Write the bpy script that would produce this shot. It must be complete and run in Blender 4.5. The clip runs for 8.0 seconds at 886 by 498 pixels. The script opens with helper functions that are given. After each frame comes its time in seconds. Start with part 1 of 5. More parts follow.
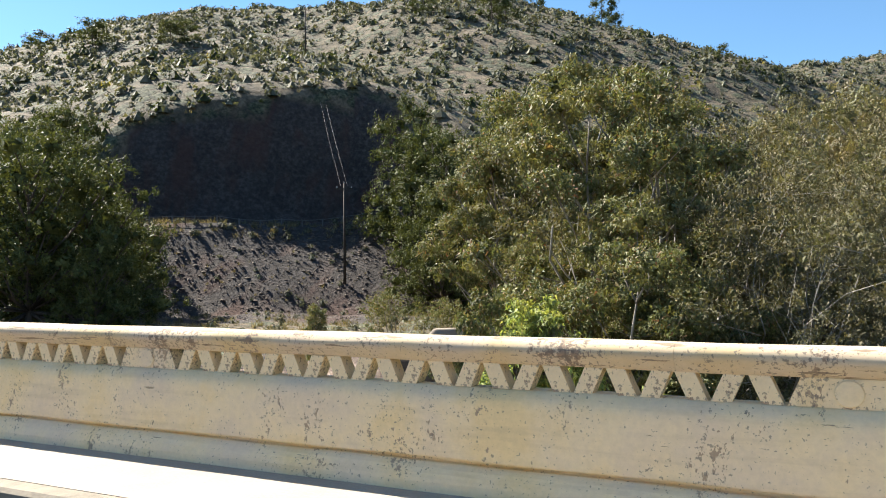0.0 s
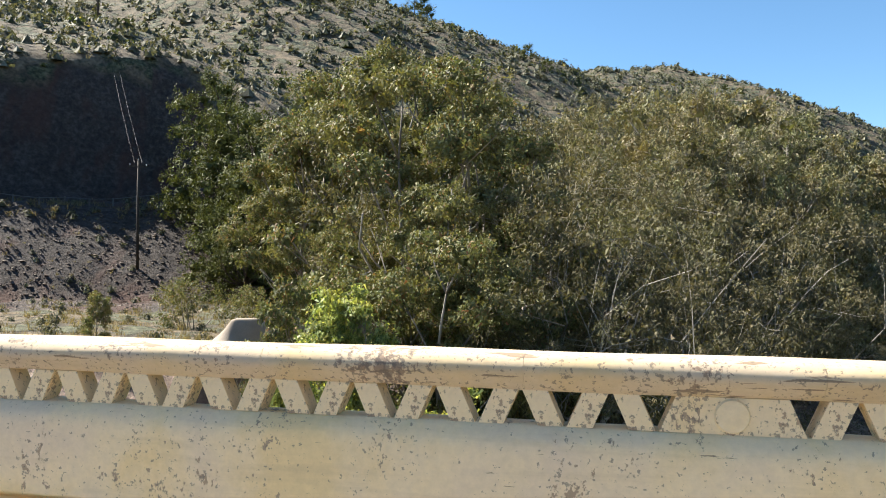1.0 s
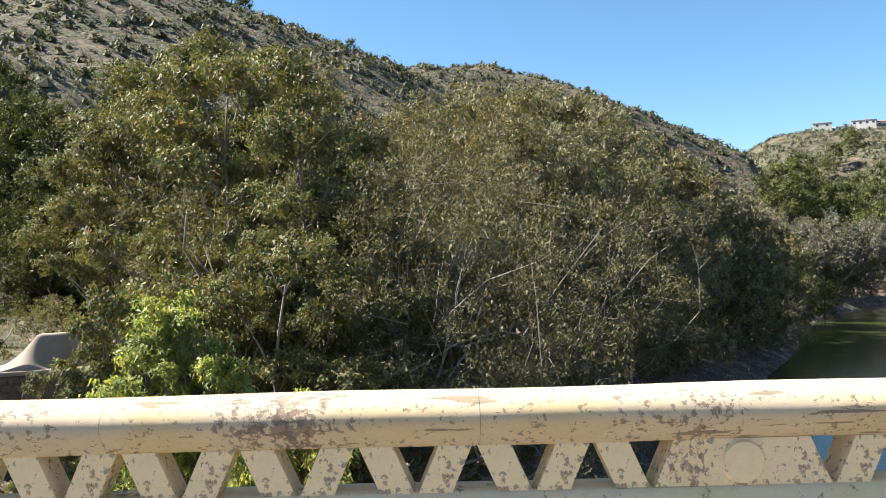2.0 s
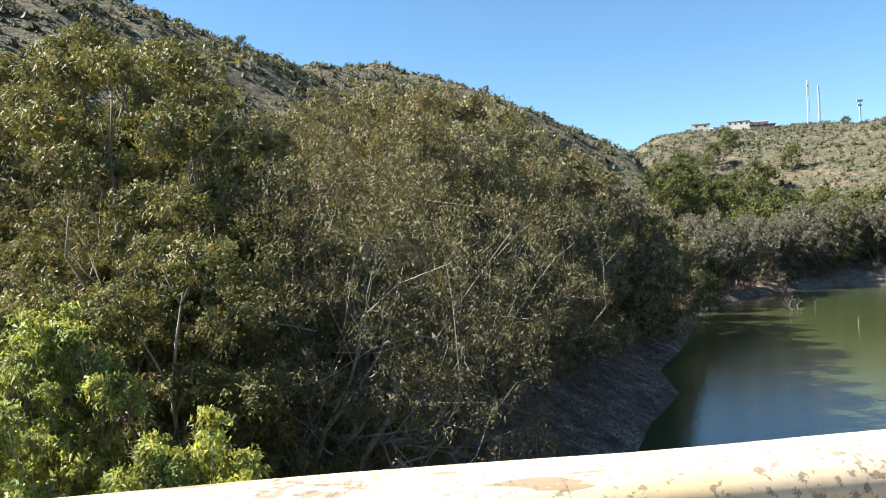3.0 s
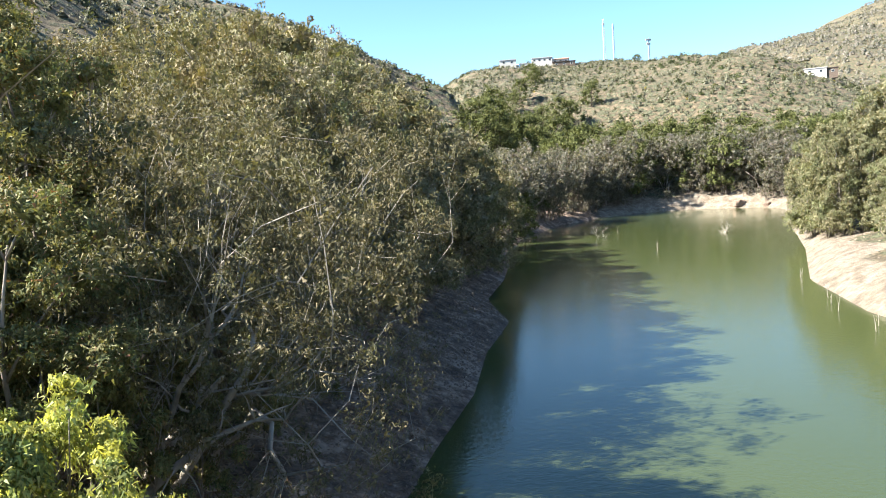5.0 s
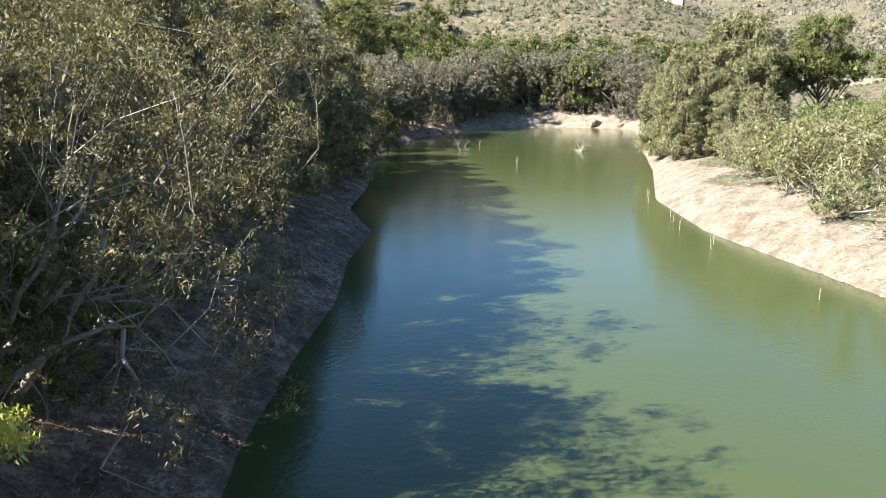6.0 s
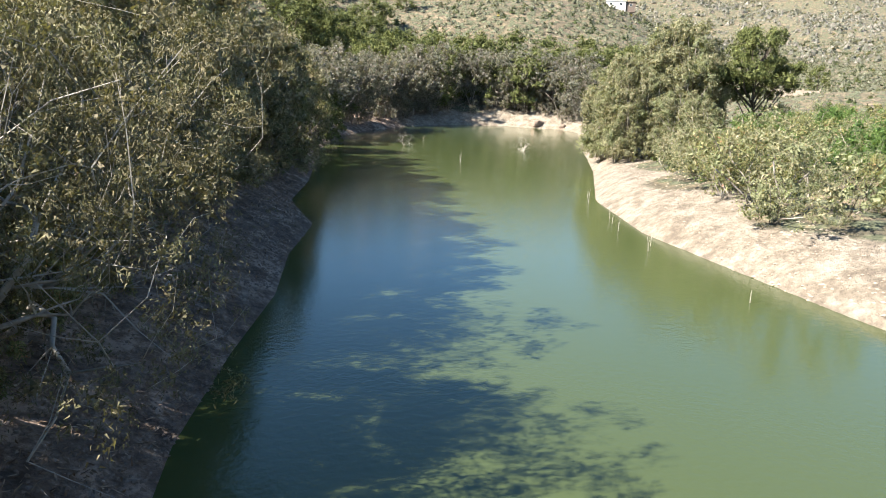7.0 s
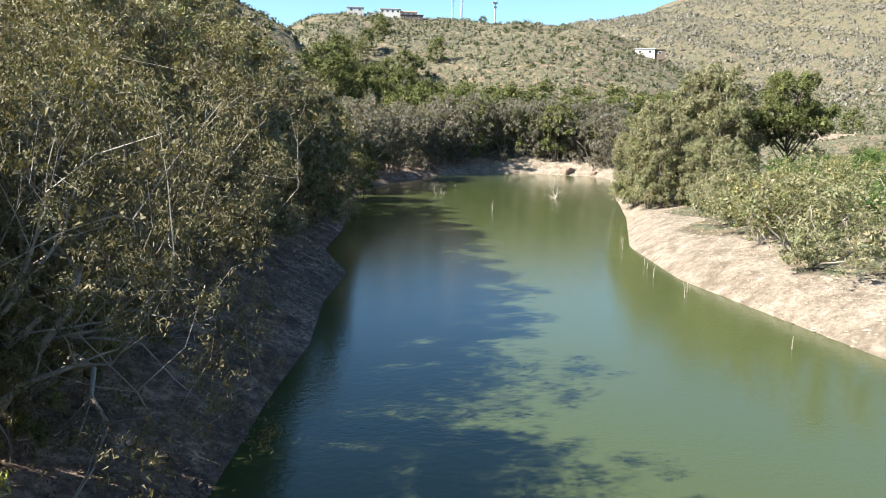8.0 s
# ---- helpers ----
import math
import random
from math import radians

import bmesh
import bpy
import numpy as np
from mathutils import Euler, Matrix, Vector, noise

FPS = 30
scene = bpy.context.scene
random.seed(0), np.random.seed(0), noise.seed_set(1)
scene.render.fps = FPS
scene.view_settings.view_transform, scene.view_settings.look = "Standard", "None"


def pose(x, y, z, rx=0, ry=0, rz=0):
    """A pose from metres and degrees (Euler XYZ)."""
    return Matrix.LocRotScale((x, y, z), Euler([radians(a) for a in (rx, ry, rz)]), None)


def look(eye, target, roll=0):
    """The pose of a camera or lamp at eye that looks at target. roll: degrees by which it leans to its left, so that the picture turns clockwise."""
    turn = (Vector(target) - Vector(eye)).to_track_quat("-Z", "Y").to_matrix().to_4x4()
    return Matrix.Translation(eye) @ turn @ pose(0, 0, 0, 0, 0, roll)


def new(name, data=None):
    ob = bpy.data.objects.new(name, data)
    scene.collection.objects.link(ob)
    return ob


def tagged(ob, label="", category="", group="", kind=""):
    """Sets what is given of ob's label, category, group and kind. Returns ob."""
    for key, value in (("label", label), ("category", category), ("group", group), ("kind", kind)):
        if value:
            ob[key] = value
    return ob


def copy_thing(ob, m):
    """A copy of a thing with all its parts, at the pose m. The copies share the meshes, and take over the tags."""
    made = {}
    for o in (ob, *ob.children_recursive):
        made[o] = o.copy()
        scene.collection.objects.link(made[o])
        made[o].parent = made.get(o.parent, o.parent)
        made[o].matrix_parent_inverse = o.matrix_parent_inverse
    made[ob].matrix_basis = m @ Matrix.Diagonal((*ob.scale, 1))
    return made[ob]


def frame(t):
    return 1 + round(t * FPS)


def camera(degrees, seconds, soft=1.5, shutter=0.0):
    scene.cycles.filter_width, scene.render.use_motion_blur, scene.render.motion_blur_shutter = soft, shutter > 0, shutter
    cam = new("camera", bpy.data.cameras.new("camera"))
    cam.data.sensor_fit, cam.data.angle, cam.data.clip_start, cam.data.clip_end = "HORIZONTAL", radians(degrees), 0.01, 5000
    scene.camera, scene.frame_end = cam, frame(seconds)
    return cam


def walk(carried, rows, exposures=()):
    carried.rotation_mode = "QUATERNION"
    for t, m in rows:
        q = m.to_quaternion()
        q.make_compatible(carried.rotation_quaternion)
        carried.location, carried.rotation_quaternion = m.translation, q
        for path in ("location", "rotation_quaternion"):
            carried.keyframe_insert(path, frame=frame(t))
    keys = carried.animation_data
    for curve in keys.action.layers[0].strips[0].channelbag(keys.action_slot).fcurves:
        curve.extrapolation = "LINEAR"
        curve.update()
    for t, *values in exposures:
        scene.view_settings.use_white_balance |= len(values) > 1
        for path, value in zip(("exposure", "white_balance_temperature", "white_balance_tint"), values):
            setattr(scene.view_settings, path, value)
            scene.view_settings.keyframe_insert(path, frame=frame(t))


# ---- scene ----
cam = camera(58.3, 8.0, soft=1.0)
PATH = [
    (0, (-0.196, -4.731, 1.427), (-1.0640, -2.9298, 1.4798), -0.61),
    (0.5, (-0.361, -4.174, 1.409), (-0.9867, -2.2749, 1.4650), -0.04),
    (1, (-0.609, -3.598, 1.422), (-1.0237, -1.6419, 1.4431), 0.38),
    (1.5, (-0.898, -3.132, 1.477), (-1.0036, -1.1348, 1.4799), -0.75),
    (1.7, (-0.996, -2.934, 1.468), (-1.0377, -0.9340, 1.4735), -1.01),
    (2.8, (-1.417, -2.008, 1.542), (-1.2205, -0.0180, 1.5499), -2.27),
    (3, (-1.495, -1.764, 1.527), (-1.2174, 0.2169, 1.5270), -2.41),
    (3.5, (-1.737, -1.470, 1.567), (-1.3224, 0.4869, 1.5604), -2.77),
    (4, (-2.098, -1.150, 1.602), (-1.6153, 0.7905, 1.5619), -3.50),
    (4.5, (-2.405, -0.794, 1.597), (-1.8411, 1.1206, 1.4710), -3.85),
    (5, (-2.674, -0.626, 1.610), (-1.9579, 1.2328, 1.4267), -3.78),
    (5.2, (-2.728, -0.533, 1.606), (-1.8947, 1.2715, 1.3850), -3.90),
    (6.3, (-2.836, -0.201, 1.563), (-1.8003, 1.4501, 1.1139), 0.91),
    (6.5, (-2.882, -0.178, 1.559), (-1.8271, 1.4634, 1.1187), 1.67),
    (7, (-2.900, -0.142, 1.541), (-1.7665, 1.4494, 1.1125), 2.17),
    (7.5, (-2.931, -0.100, 1.537), (-1.7396, 1.4619, 1.1627), 1.73),
    (8, (-2.958, -0.071, 1.522), (-1.8820, 1.5854, 1.2099), 1.20),
]
EXPOSURES = [(0, 1.75), (2.6, 1.77), (3.4, 1.86), (4.4, 2.28), (5.2, 2.30), (6.4, 2.20), (7.2, 2.20), (8, 2.02)]
walk(cam, [(t, look(e, a, r)) for t, e, a, r in PATH], EXPOSURES)


# ---------------------------------------------------------------- world and sun
SUN_TO = Vector((-0.735, 0.172, 0.656)).normalized()
world = bpy.data.worlds.new("sky")
scene.world = world
world.use_nodes = True
wn = world.node_tree.nodes
sky = wn.new("ShaderNodeTexSky")
sky.sky_type = "NISHITA"
sky.sun_disc = False
sky.sun_elevation = math.asin(SUN_TO.z)
sky.sun_rotation = math.atan2(SUN_TO.x, SUN_TO.y)
sky.altitude = 1200
sky.air_density = 1.0
sky.dust_density = 0.1
sky.ozone_density = 5.0
tint = wn.new("ShaderNodeHueSaturation")
tint.inputs["Hue"].default_value = 0.491
tint.inputs["Saturation"].default_value = 1.04
world.node_tree.links.new(sky.outputs[0], tint.inputs["Color"])
world.node_tree.links.new(tint.outputs[0], wn["Background"].inputs[0])
wn["Background"].inputs[1].default_value = 0.062
sun = new("sun", bpy.data.lights.new("sun", "SUN"))
sun.data.energy = 5.0
sun.data.angle = radians(0.53)
sun.data.color = (1.0, 0.93, 0.82)
sun.matrix_world = look(SUN_TO * 200, (0, 0, 0))

WATER = -10.4
rng = np.random.default_rng(7)


# ---------------------------------------------------------------- materials
def graph(name):
    m = bpy.data.materials.new(name)
    m.use_nodes = True
    t = m.node_tree
    return m, t, t.nodes["Principled BSDF"]


def node(t, kind, **sets):
    n = t.nodes.new(kind)
    for k, v in sets.items():
        n.inputs[k.replace("_", " ")].default_value = v
    return n


def noise_of(t, scale, detail=6.0, rough=0.6, coord=None, stretch=None):
    n = node(t, "ShaderNodeTexNoise", Scale=scale, Detail=detail, Roughness=rough)
    src = coord
    if src is None:
        src = t.nodes.new("ShaderNodeTexCoord").outputs["Object"]
    if stretch:
        mp = t.nodes.new("ShaderNodeMapping")
        mp.inputs["Scale"].default_value = stretch
        t.links.new(src, mp.inputs[0])
        src = mp.outputs[0]
    t.links.new(src, n.inputs["Vector"])
    return n.outputs["Fac"]


def ramp_of(t, fac, stops):
    r = t.nodes.new("ShaderNodeValToRGB")
    el = r.color_ramp.elements
    while len(el) < len(stops):
        el.new(0.5)
    for e, (p, c) in zip(el, stops):
        e.position = p
        e.color = (*c, 1) if not isinstance(c, float) else (c, c, c, 1)
    t.links.new(fac, r.inputs[0])
    return r.outputs[0]


def mixed(t, fac, a, b, how="MIX"):
    m = t.nodes.new("ShaderNodeMix")
    m.data_type, m.blend_type = "RGBA", how
    for sock, v in ((m.inputs[0], fac), (m.inputs[6], a), (m.inputs[7], b)):
        if isinstance(v, bpy.types.NodeSocket):
            t.links.new(v, sock)
        elif isinstance(v, (int, float)):
            sock.default_value = v
        else:
            sock.default_value = (*v, 1)
    return m.outputs[2]


def bumped(t, b, height, strength, distance):
    n = node(t, "ShaderNodeBump", Strength=strength, Distance=distance)
    t.links.new(height, n.inputs["Height"])
    t.links.new(n.outputs[0], b.inputs["Normal"])


def plain(name, stops, scale=3.0, rough=0.85, fine=18.0, bump=0.3, depth=0.02, metal=0.0, stretch=None):
    """Two scales of noise: broad colour by the stops, fine grain over it and as relief."""
    m, t, b = graph(name)
    col = ramp_of(t, noise_of(t, scale, stretch=stretch), stops)
    grain = noise_of(t, fine, 8, 0.7, stretch=stretch)
    col = mixed(t, 0.55, col, ramp_of(t, grain, [(0.25, 0.55), (0.75, 1.0)]), "MULTIPLY")
    t.links.new(col, b.inputs["Base Color"])
    b.inputs["Roughness"].default_value = rough
    b.inputs["Metallic"].default_value = metal
    bumped(t, b, grain, bump, depth)
    return m


def leaf_mat(name, stops, patch, shine=0.6, through_it=0.35):
    """Leaves: each one its own tone, clumps of the crown leaning to other tones, some light passing through."""
    m, t, b = graph(name)
    geo = t.nodes.new("ShaderNodeNewGeometry")
    info = t.nodes.new("ShaderNodeObjectInfo")
    tc = t.nodes.new("ShaderNodeTexCoord")
    ob_shift = t.nodes.new("ShaderNodeVectorMath")
    ob_shift.operation = "ADD"
    scl = t.nodes.new("ShaderNodeVectorMath")
    scl.operation = "SCALE"
    t.links.new(info.outputs["Location"], scl.inputs[0])
    scl.inputs["Scale"].default_value = 0.37
    t.links.new(tc.outputs["Object"], ob_shift.inputs[0])
    t.links.new(scl.outputs[0], ob_shift.inputs[1])
    clump = noise_of(t, 0.45, 3, 0.6, coord=ob_shift.outputs[0])
    col = ramp_of(t, geo.outputs["Random Per Island"], stops)
    col = mixed(t, ramp_of(t, clump, [(0.47, 0.0), (0.62, 0.8)]), col, patch)
    hsv = t.nodes.new("ShaderNodeHueSaturation")
    val = node(t, "ShaderNodeMapRange", From_Min=0.3, From_Max=0.7, To_Min=0.5, To_Max=1.6)
    t.links.new(noise_of(t, 1.5, 3, 0.6, coord=ob_shift.outputs[0]), val.inputs["Value"])
    t.links.new(val.outputs[0], hsv.inputs["Value"])
    t.links.new(col, hsv.inputs["Color"])
    col = mixed(t, 1.0, hsv.outputs[0], (0.77, 0.74, 0.73), "MULTIPLY")
    t.links.new(col, b.inputs["Base Color"])
    b.inputs["Roughness"].default_value = shine
    b.inputs["Specular IOR Level"].default_value = 0.18
    tr = t.nodes.new("ShaderNodeBsdfTranslucent")
    t.links.new(mixed(t, 1.0, col, (1.25, 1.2, 0.55), "MULTIPLY"), tr.inputs["Color"])
    mx = t.nodes.new("ShaderNodeMixShader")
    mx.inputs[0].default_value = through_it
    t.links.new(b.outputs[0], mx.inputs[1])
    t.links.new(tr.outputs[0], mx.inputs[2])
    t.links.new(mx.outputs[0], t.nodes["Material Output"].inputs[0])
    return m


def water_mat():
    m, t, b = graph("lake_water")
    tc = t.nodes.new("ShaderNodeTexCoord").outputs["Object"]
    tone = noise_of(t, 0.02, 4, 0.5, coord=tc)
    t.links.new(ramp_of(t, tone, [(0.3, (0.043, 0.058, 0.021)), (0.7, (0.053, 0.067, 0.026))]), b.inputs["Base Color"])
    b.inputs["Roughness"].default_value = 0.075
    b.inputs["IOR"].default_value = 1.33
    w1 = noise_of(t, 2.6, 4, 0.6, coord=tc)
    bumped(t, b, w1, 0.45, 0.03)
    return m


def ground_mat():
    """Dry hillside, dark shaded soil, pale shore sand, cut rock and scree, blended by where they lie."""
    m, t, b = graph("valley_ground")
    tc = t.nodes.new("ShaderNodeTexCoord").outputs["Object"]
    at = t.nodes.new("ShaderNodeAttribute")
    at.attribute_name = "zone"
    sep = t.nodes.new("ShaderNodeSeparateColor")
    t.links.new(at.outputs["Color"], sep.inputs[0])
    fine = noise_of(t, 2.2, 8, 0.7, coord=tc)
    mid = noise_of(t, 0.55, 8, 0.72, coord=tc)
    broad = noise_of(t, 0.05, 4, 0.6, coord=tc)
    hill = ramp_of(t, mid, [(0.38, (0.047, 0.041, 0.027)), (0.46, (0.102, 0.081, 0.053)), (0.53, (0.157, 0.121, 0.076)), (0.62, (0.244, 0.189, 0.123))])
    hill = mixed(t, ramp_of(t, broad, [(0.4, 0.0), (0.65, 0.6)]), hill, (0.100, 0.089, 0.050))
    cell = node(t, "ShaderNodeTexVoronoi", Scale=0.5, Randomness=1.0)
    t.links.new(tc, cell.inputs["Vector"])
    lumps = mixed(t, 0.4, cell.outputs["Distance"], fine)
    shrubs = ramp_of(t, lumps, [(0.43, 1.0), (0.55, 0.0)])
    tuft = ramp_of(t, fine, [(0.36, (0.027, 0.031, 0.015)), (0.48, (0.073, 0.081, 0.042)), (0.62, (0.154, 0.162, 0.096))])
    hill = mixed(t, shrubs, hill, tuft)
    soil = ramp_of(t, mid, [(0.38, (0.070, 0.048, 0.036)), (0.5, (0.175, 0.125, 0.095)), (0.60, (0.38, 0.29, 0.23))])
    sand = ramp_of(t, mid, [(0.38, (0.158, 0.126, 0.094)), (0.5, (0.240, 0.200, 0.154)), (0.62, (0.325, 0.284, 0.230))])
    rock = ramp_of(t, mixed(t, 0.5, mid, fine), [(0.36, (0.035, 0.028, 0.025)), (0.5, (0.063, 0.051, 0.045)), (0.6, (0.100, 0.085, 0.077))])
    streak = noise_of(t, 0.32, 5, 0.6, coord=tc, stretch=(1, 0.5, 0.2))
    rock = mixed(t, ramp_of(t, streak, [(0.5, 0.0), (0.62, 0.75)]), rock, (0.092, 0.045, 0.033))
    hard = [(0.42, 0.0), (0.58, 1.0)]
    col = mixed(t, ramp_of(t, mixed(t, 0.3, sep.outputs[0], fine), hard), hill, soil)
    col = mixed(t, ramp_of(t, mixed(t, 0.3, sep.outputs[1], fine), hard), col, sand)
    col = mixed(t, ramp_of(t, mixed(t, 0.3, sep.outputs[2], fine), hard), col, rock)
    col = mixed(t, 0.6, col, ramp_of(t, fine, [(0.25, 0.45), (0.7, 1.0)]), "MULTIPLY")
    t.links.new(col, b.inputs["Base Color"])
    b.inputs["Roughness"].default_value = 0.95
    most = node(t, "ShaderNodeMath")
    most.operation = "MAXIMUM"
    t.links.new(sep.outputs[0], most.inputs[0])
    t.links.new(sep.outputs[1], most.inputs[1])
    bare_part = node(t, "ShaderNodeMath")
    bare_part.operation = "MAXIMUM"
    t.links.new(most.outputs[0], bare_part.inputs[0])
    t.links.new(sep.outputs[2], bare_part.inputs[1])
    raised = mixed(t, ramp_of(t, bare_part.outputs[0], [(0.05, 0.6), (0.3, 0.0)]), fine, shrubs)
    bumped(t, b, raised, 0.9, 0.5)
    return m


def parapet_mat(name="old_cream_paint", bare=0.598, specks_at=0.598, strips=0.70, tone=(1, 1, 1)):
    """Old cream limewash on cement: yellowish runs, grey grime, patches flaked down to brown mortar."""
    m, t, b = graph(name)
    tc = t.nodes.new("ShaderNodeTexCoord").outputs["Object"]
    broad = noise_of(t, 1.3, 5, 0.6, coord=tc)
    fine = noise_of(t, 28, 8, 0.7, coord=tc)
    col = ramp_of(t, broad, [(0.36, (0.84, 0.67, 0.46)), (0.5, (0.92, 0.73, 0.45)), (0.62, (0.91, 0.69, 0.36))])
    runs = noise_of(t, 2.0, 5, 0.6, coord=tc, stretch=(0.35, 1, 5.0))
    col = mixed(t, ramp_of(t, runs, [(0.54, 0.0), (0.70, 0.35)]), col, (0.62, 0.47, 0.27))
    flake = noise_of(t, 24.0, 9, 0.66, coord=tc, stretch=(1, 1, 0.6))
    where = noise_of(t, 3.4, 3, 0.55, coord=tc, stretch=(1, 1, 0.5))
    mask = mixed(t, 0.38, flake, where)
    col = mixed(t, ramp_of(t, mask, [(bare, 0.0), (bare + 0.011, 1.0)]), col, (0.46, 0.33, 0.21))
    peel = noise_of(t, 9.0, 6, 0.6, coord=tc, stretch=(0.28, 1, 3.0))
    col = mixed(t, ramp_of(t, peel, [(strips, 0.0), (strips + 0.01, 1.0)]), col, (0.42, 0.31, 0.19))
    specks = noise_of(t, 42, 4, 0.6, coord=tc)
    col = mixed(t, ramp_of(t, mixed(t, 0.25, specks, where), [(specks_at, 0.0), (specks_at + 0.03, 0.7)]), col, (0.22, 0.18, 0.14))
    col = mixed(t, 0.35, col, ramp_of(t, fine, [(0.25, 0.6), (0.7, 1.0)]), "MULTIPLY")
    col = mixed(t, 1.0, col, tone, "MULTIPLY")
    t.links.new(col, b.inputs["Base Color"])
    b.inputs["Roughness"].default_value = 0.85
    h = mixed(t, 0.6, fine, ramp_of(t, mask, [(bare - 0.005, 1.0), (bare + 0.013, 0.3)]))
    bumped(t, b, h, 0.5, 0.006)
    return m


M_GROUND, M_WATER, M_PARAPET = ground_mat(), water_mat(), parapet_mat()
M_RAIL = parapet_mat("peeling_cream_paint", 0.58, 0.555, 0.62, (0.72, 0.72, 0.77))
M_BAR = parapet_mat("scraped_cream_paint", 0.55, 0.55)
M_WALK = plain("pale_paving_concrete", [(0.3, (0.353, 0.302, 0.244)), (0.7, (0.470, 0.412, 0.336))], 1.2, 0.9, 45, 0.3, 0.004)
M_KERB = plain("kerb_stone", [(0.3, (0.160, 0.136, 0.104)), (0.7, (0.336, 0.288, 0.216))], 4, 0.9, 30, 0.6, 0.01)
M_ROAD = plain("worn_asphalt", [(0.3, (0.036, 0.036, 0.036)), (0.7, (0.060, 0.058, 0.054))], 0.8, 0.92, 60, 0.5, 0.006)
M_DAM = plain("dam_masonry", [(0.3, (0.20, 0.17, 0.14)), (0.7, (0.34, 0.30, 0.25))], 0.8, 0.9, 14, 0.5, 0.03)
M_WING = plain("weathered_render", [(0.3, (0.256, 0.208, 0.160)), (0.7, (0.368, 0.312, 0.248))], 1.1, 0.9, 22, 0.4, 0.01)
M_STONE = plain("brown_stone", [(0.3, (0.096, 0.072, 0.056)), (0.7, (0.208, 0.160, 0.128))], 2.5, 0.9, 20, 0.6, 0.02)
M_SLAB = plain("pinkish_slab", [(0.3, (0.192, 0.136, 0.104)), (0.7, (0.320, 0.240, 0.192))], 1.5, 0.9, 20, 0.6, 0.02)
M_BARK = plain("pale_gum_bark", [(0.35, (0.136, 0.112, 0.088)), (0.5, (0.248, 0.216, 0.180)), (0.65, (0.376, 0.344, 0.296))], 1.6, 0.8, 12, 0.4, 0.02, stretch=(1, 1, 0.25))
M_DARKBARK = plain("dark_pine_bark", [(0.3, (0.05, 0.038, 0.03)), (0.7, (0.14, 0.105, 0.08))], 3, 0.9, 16, 0.7, 0.03, stretch=(1, 1, 0.3))
M_DEAD = plain("bleached_dead_wood", [(0.3, (0.227, 0.202, 0.168)), (0.7, (0.420, 0.386, 0.336))], 2, 0.8, 15, 0.3, 0.01)
M_WOOD = plain("dark_pole_wood", [(0.3, (0.035, 0.028, 0.022)), (0.7, (0.08, 0.065, 0.05))], 3, 0.85, 20, 0.4, 0.01)
M_WIRE = plain("grey_wire", [(0.3, (0.10, 0.10, 0.10)), (0.7, (0.17, 0.17, 0.17))], 3, 0.8, 20, 0.1, 0.001)
M_WHITE = plain("white_wall_paint", [(0.3, (0.592, 0.576, 0.544)), (0.7, (0.656, 0.640, 0.616))], 0.8, 0.85, 10, 0.15, 0.01)
M_CREAM = plain("cream_wall_paint", [(0.3, (0.480, 0.400, 0.264)), (0.7, (0.560, 0.480, 0.336))], 0.8, 0.85, 10, 0.15, 0.01)
M_TILE = plain("roof_tile", [(0.3, (0.30, 0.14, 0.085)), (0.7, (0.44, 0.23, 0.15))], 1.0, 0.85, 8, 0.4, 0.03)
M_GREYROOF = plain("pale_roof", [(0.3, (0.496, 0.488, 0.480)), (0.7, (0.592, 0.584, 0.576))], 1.0, 0.8, 8, 0.2, 0.02)
M_PANE = plain("dark_window_glass", [(0.3, (0.02, 0.025, 0.03)), (0.7, (0.04, 0.045, 0.05))], 0.5, 0.1, 4, 0.02, 0.001)
M_STEEL = plain("galvanised_steel", [(0.3, (0.45, 0.46, 0.47)), (0.7, (0.62, 0.63, 0.64))], 1, 0.5, 12, 0.1, 0.003, metal=0.5)

L_GUM = leaf_mat("gum_leaves", [(0.0, (0.097, 0.126, 0.055)), (0.45, (0.171, 0.200, 0.086)), (0.8, (0.263, 0.273, 0.129)), (0.95, (0.322, 0.250, 0.141)), (1.0, (0.370, 0.176, 0.108))], (0.241, 0.231, 0.092), 0.55, 0.22)
L_DRY = leaf_mat("dry_gum_leaves", [(0.0, (0.136, 0.140, 0.087)), (0.45, (0.252, 0.244, 0.157)), (0.8, (0.360, 0.335, 0.228)), (1.0, (0.426, 0.381, 0.282))], (0.185, 0.216, 0.092), 0.6, 0.18)
L_OLD = leaf_mat("olive_gum_leaves", [(0.0, (0.098, 0.109, 0.052)), (0.45, (0.190, 0.196, 0.094)), (0.8, (0.282, 0.276, 0.144)), (1.0, (0.356, 0.310, 0.196))], (0.230, 0.190, 0.109), 0.55, 0.2)
L_BROWN = leaf_mat("brown_gum_leaves", [(0.0, (0.095, 0.092, 0.052)), (0.5, (0.160, 0.150, 0.088)), (1.0, (0.235, 0.205, 0.130))], (0.14, 0.145, 0.075), 0.65, 0.2)
L_YOUNG = leaf_mat("young_gum_leaves", [(0.0, (0.149, 0.228, 0.088)), (0.5, (0.297, 0.378, 0.148)), (0.85, (0.448, 0.501, 0.189)), (1.0, (0.595, 0.563, 0.219))], (0.536, 0.546, 0.158), 0.5, 0.4)
L_OLIVE = leaf_mat("sunlit_olive_leaves", [(0.0, (0.140, 0.156, 0.087)), (0.5, (0.241, 0.250, 0.156)), (0.9, (0.367, 0.351, 0.232)), (1.0, (0.437, 0.365, 0.251))], (0.213, 0.253, 0.136))
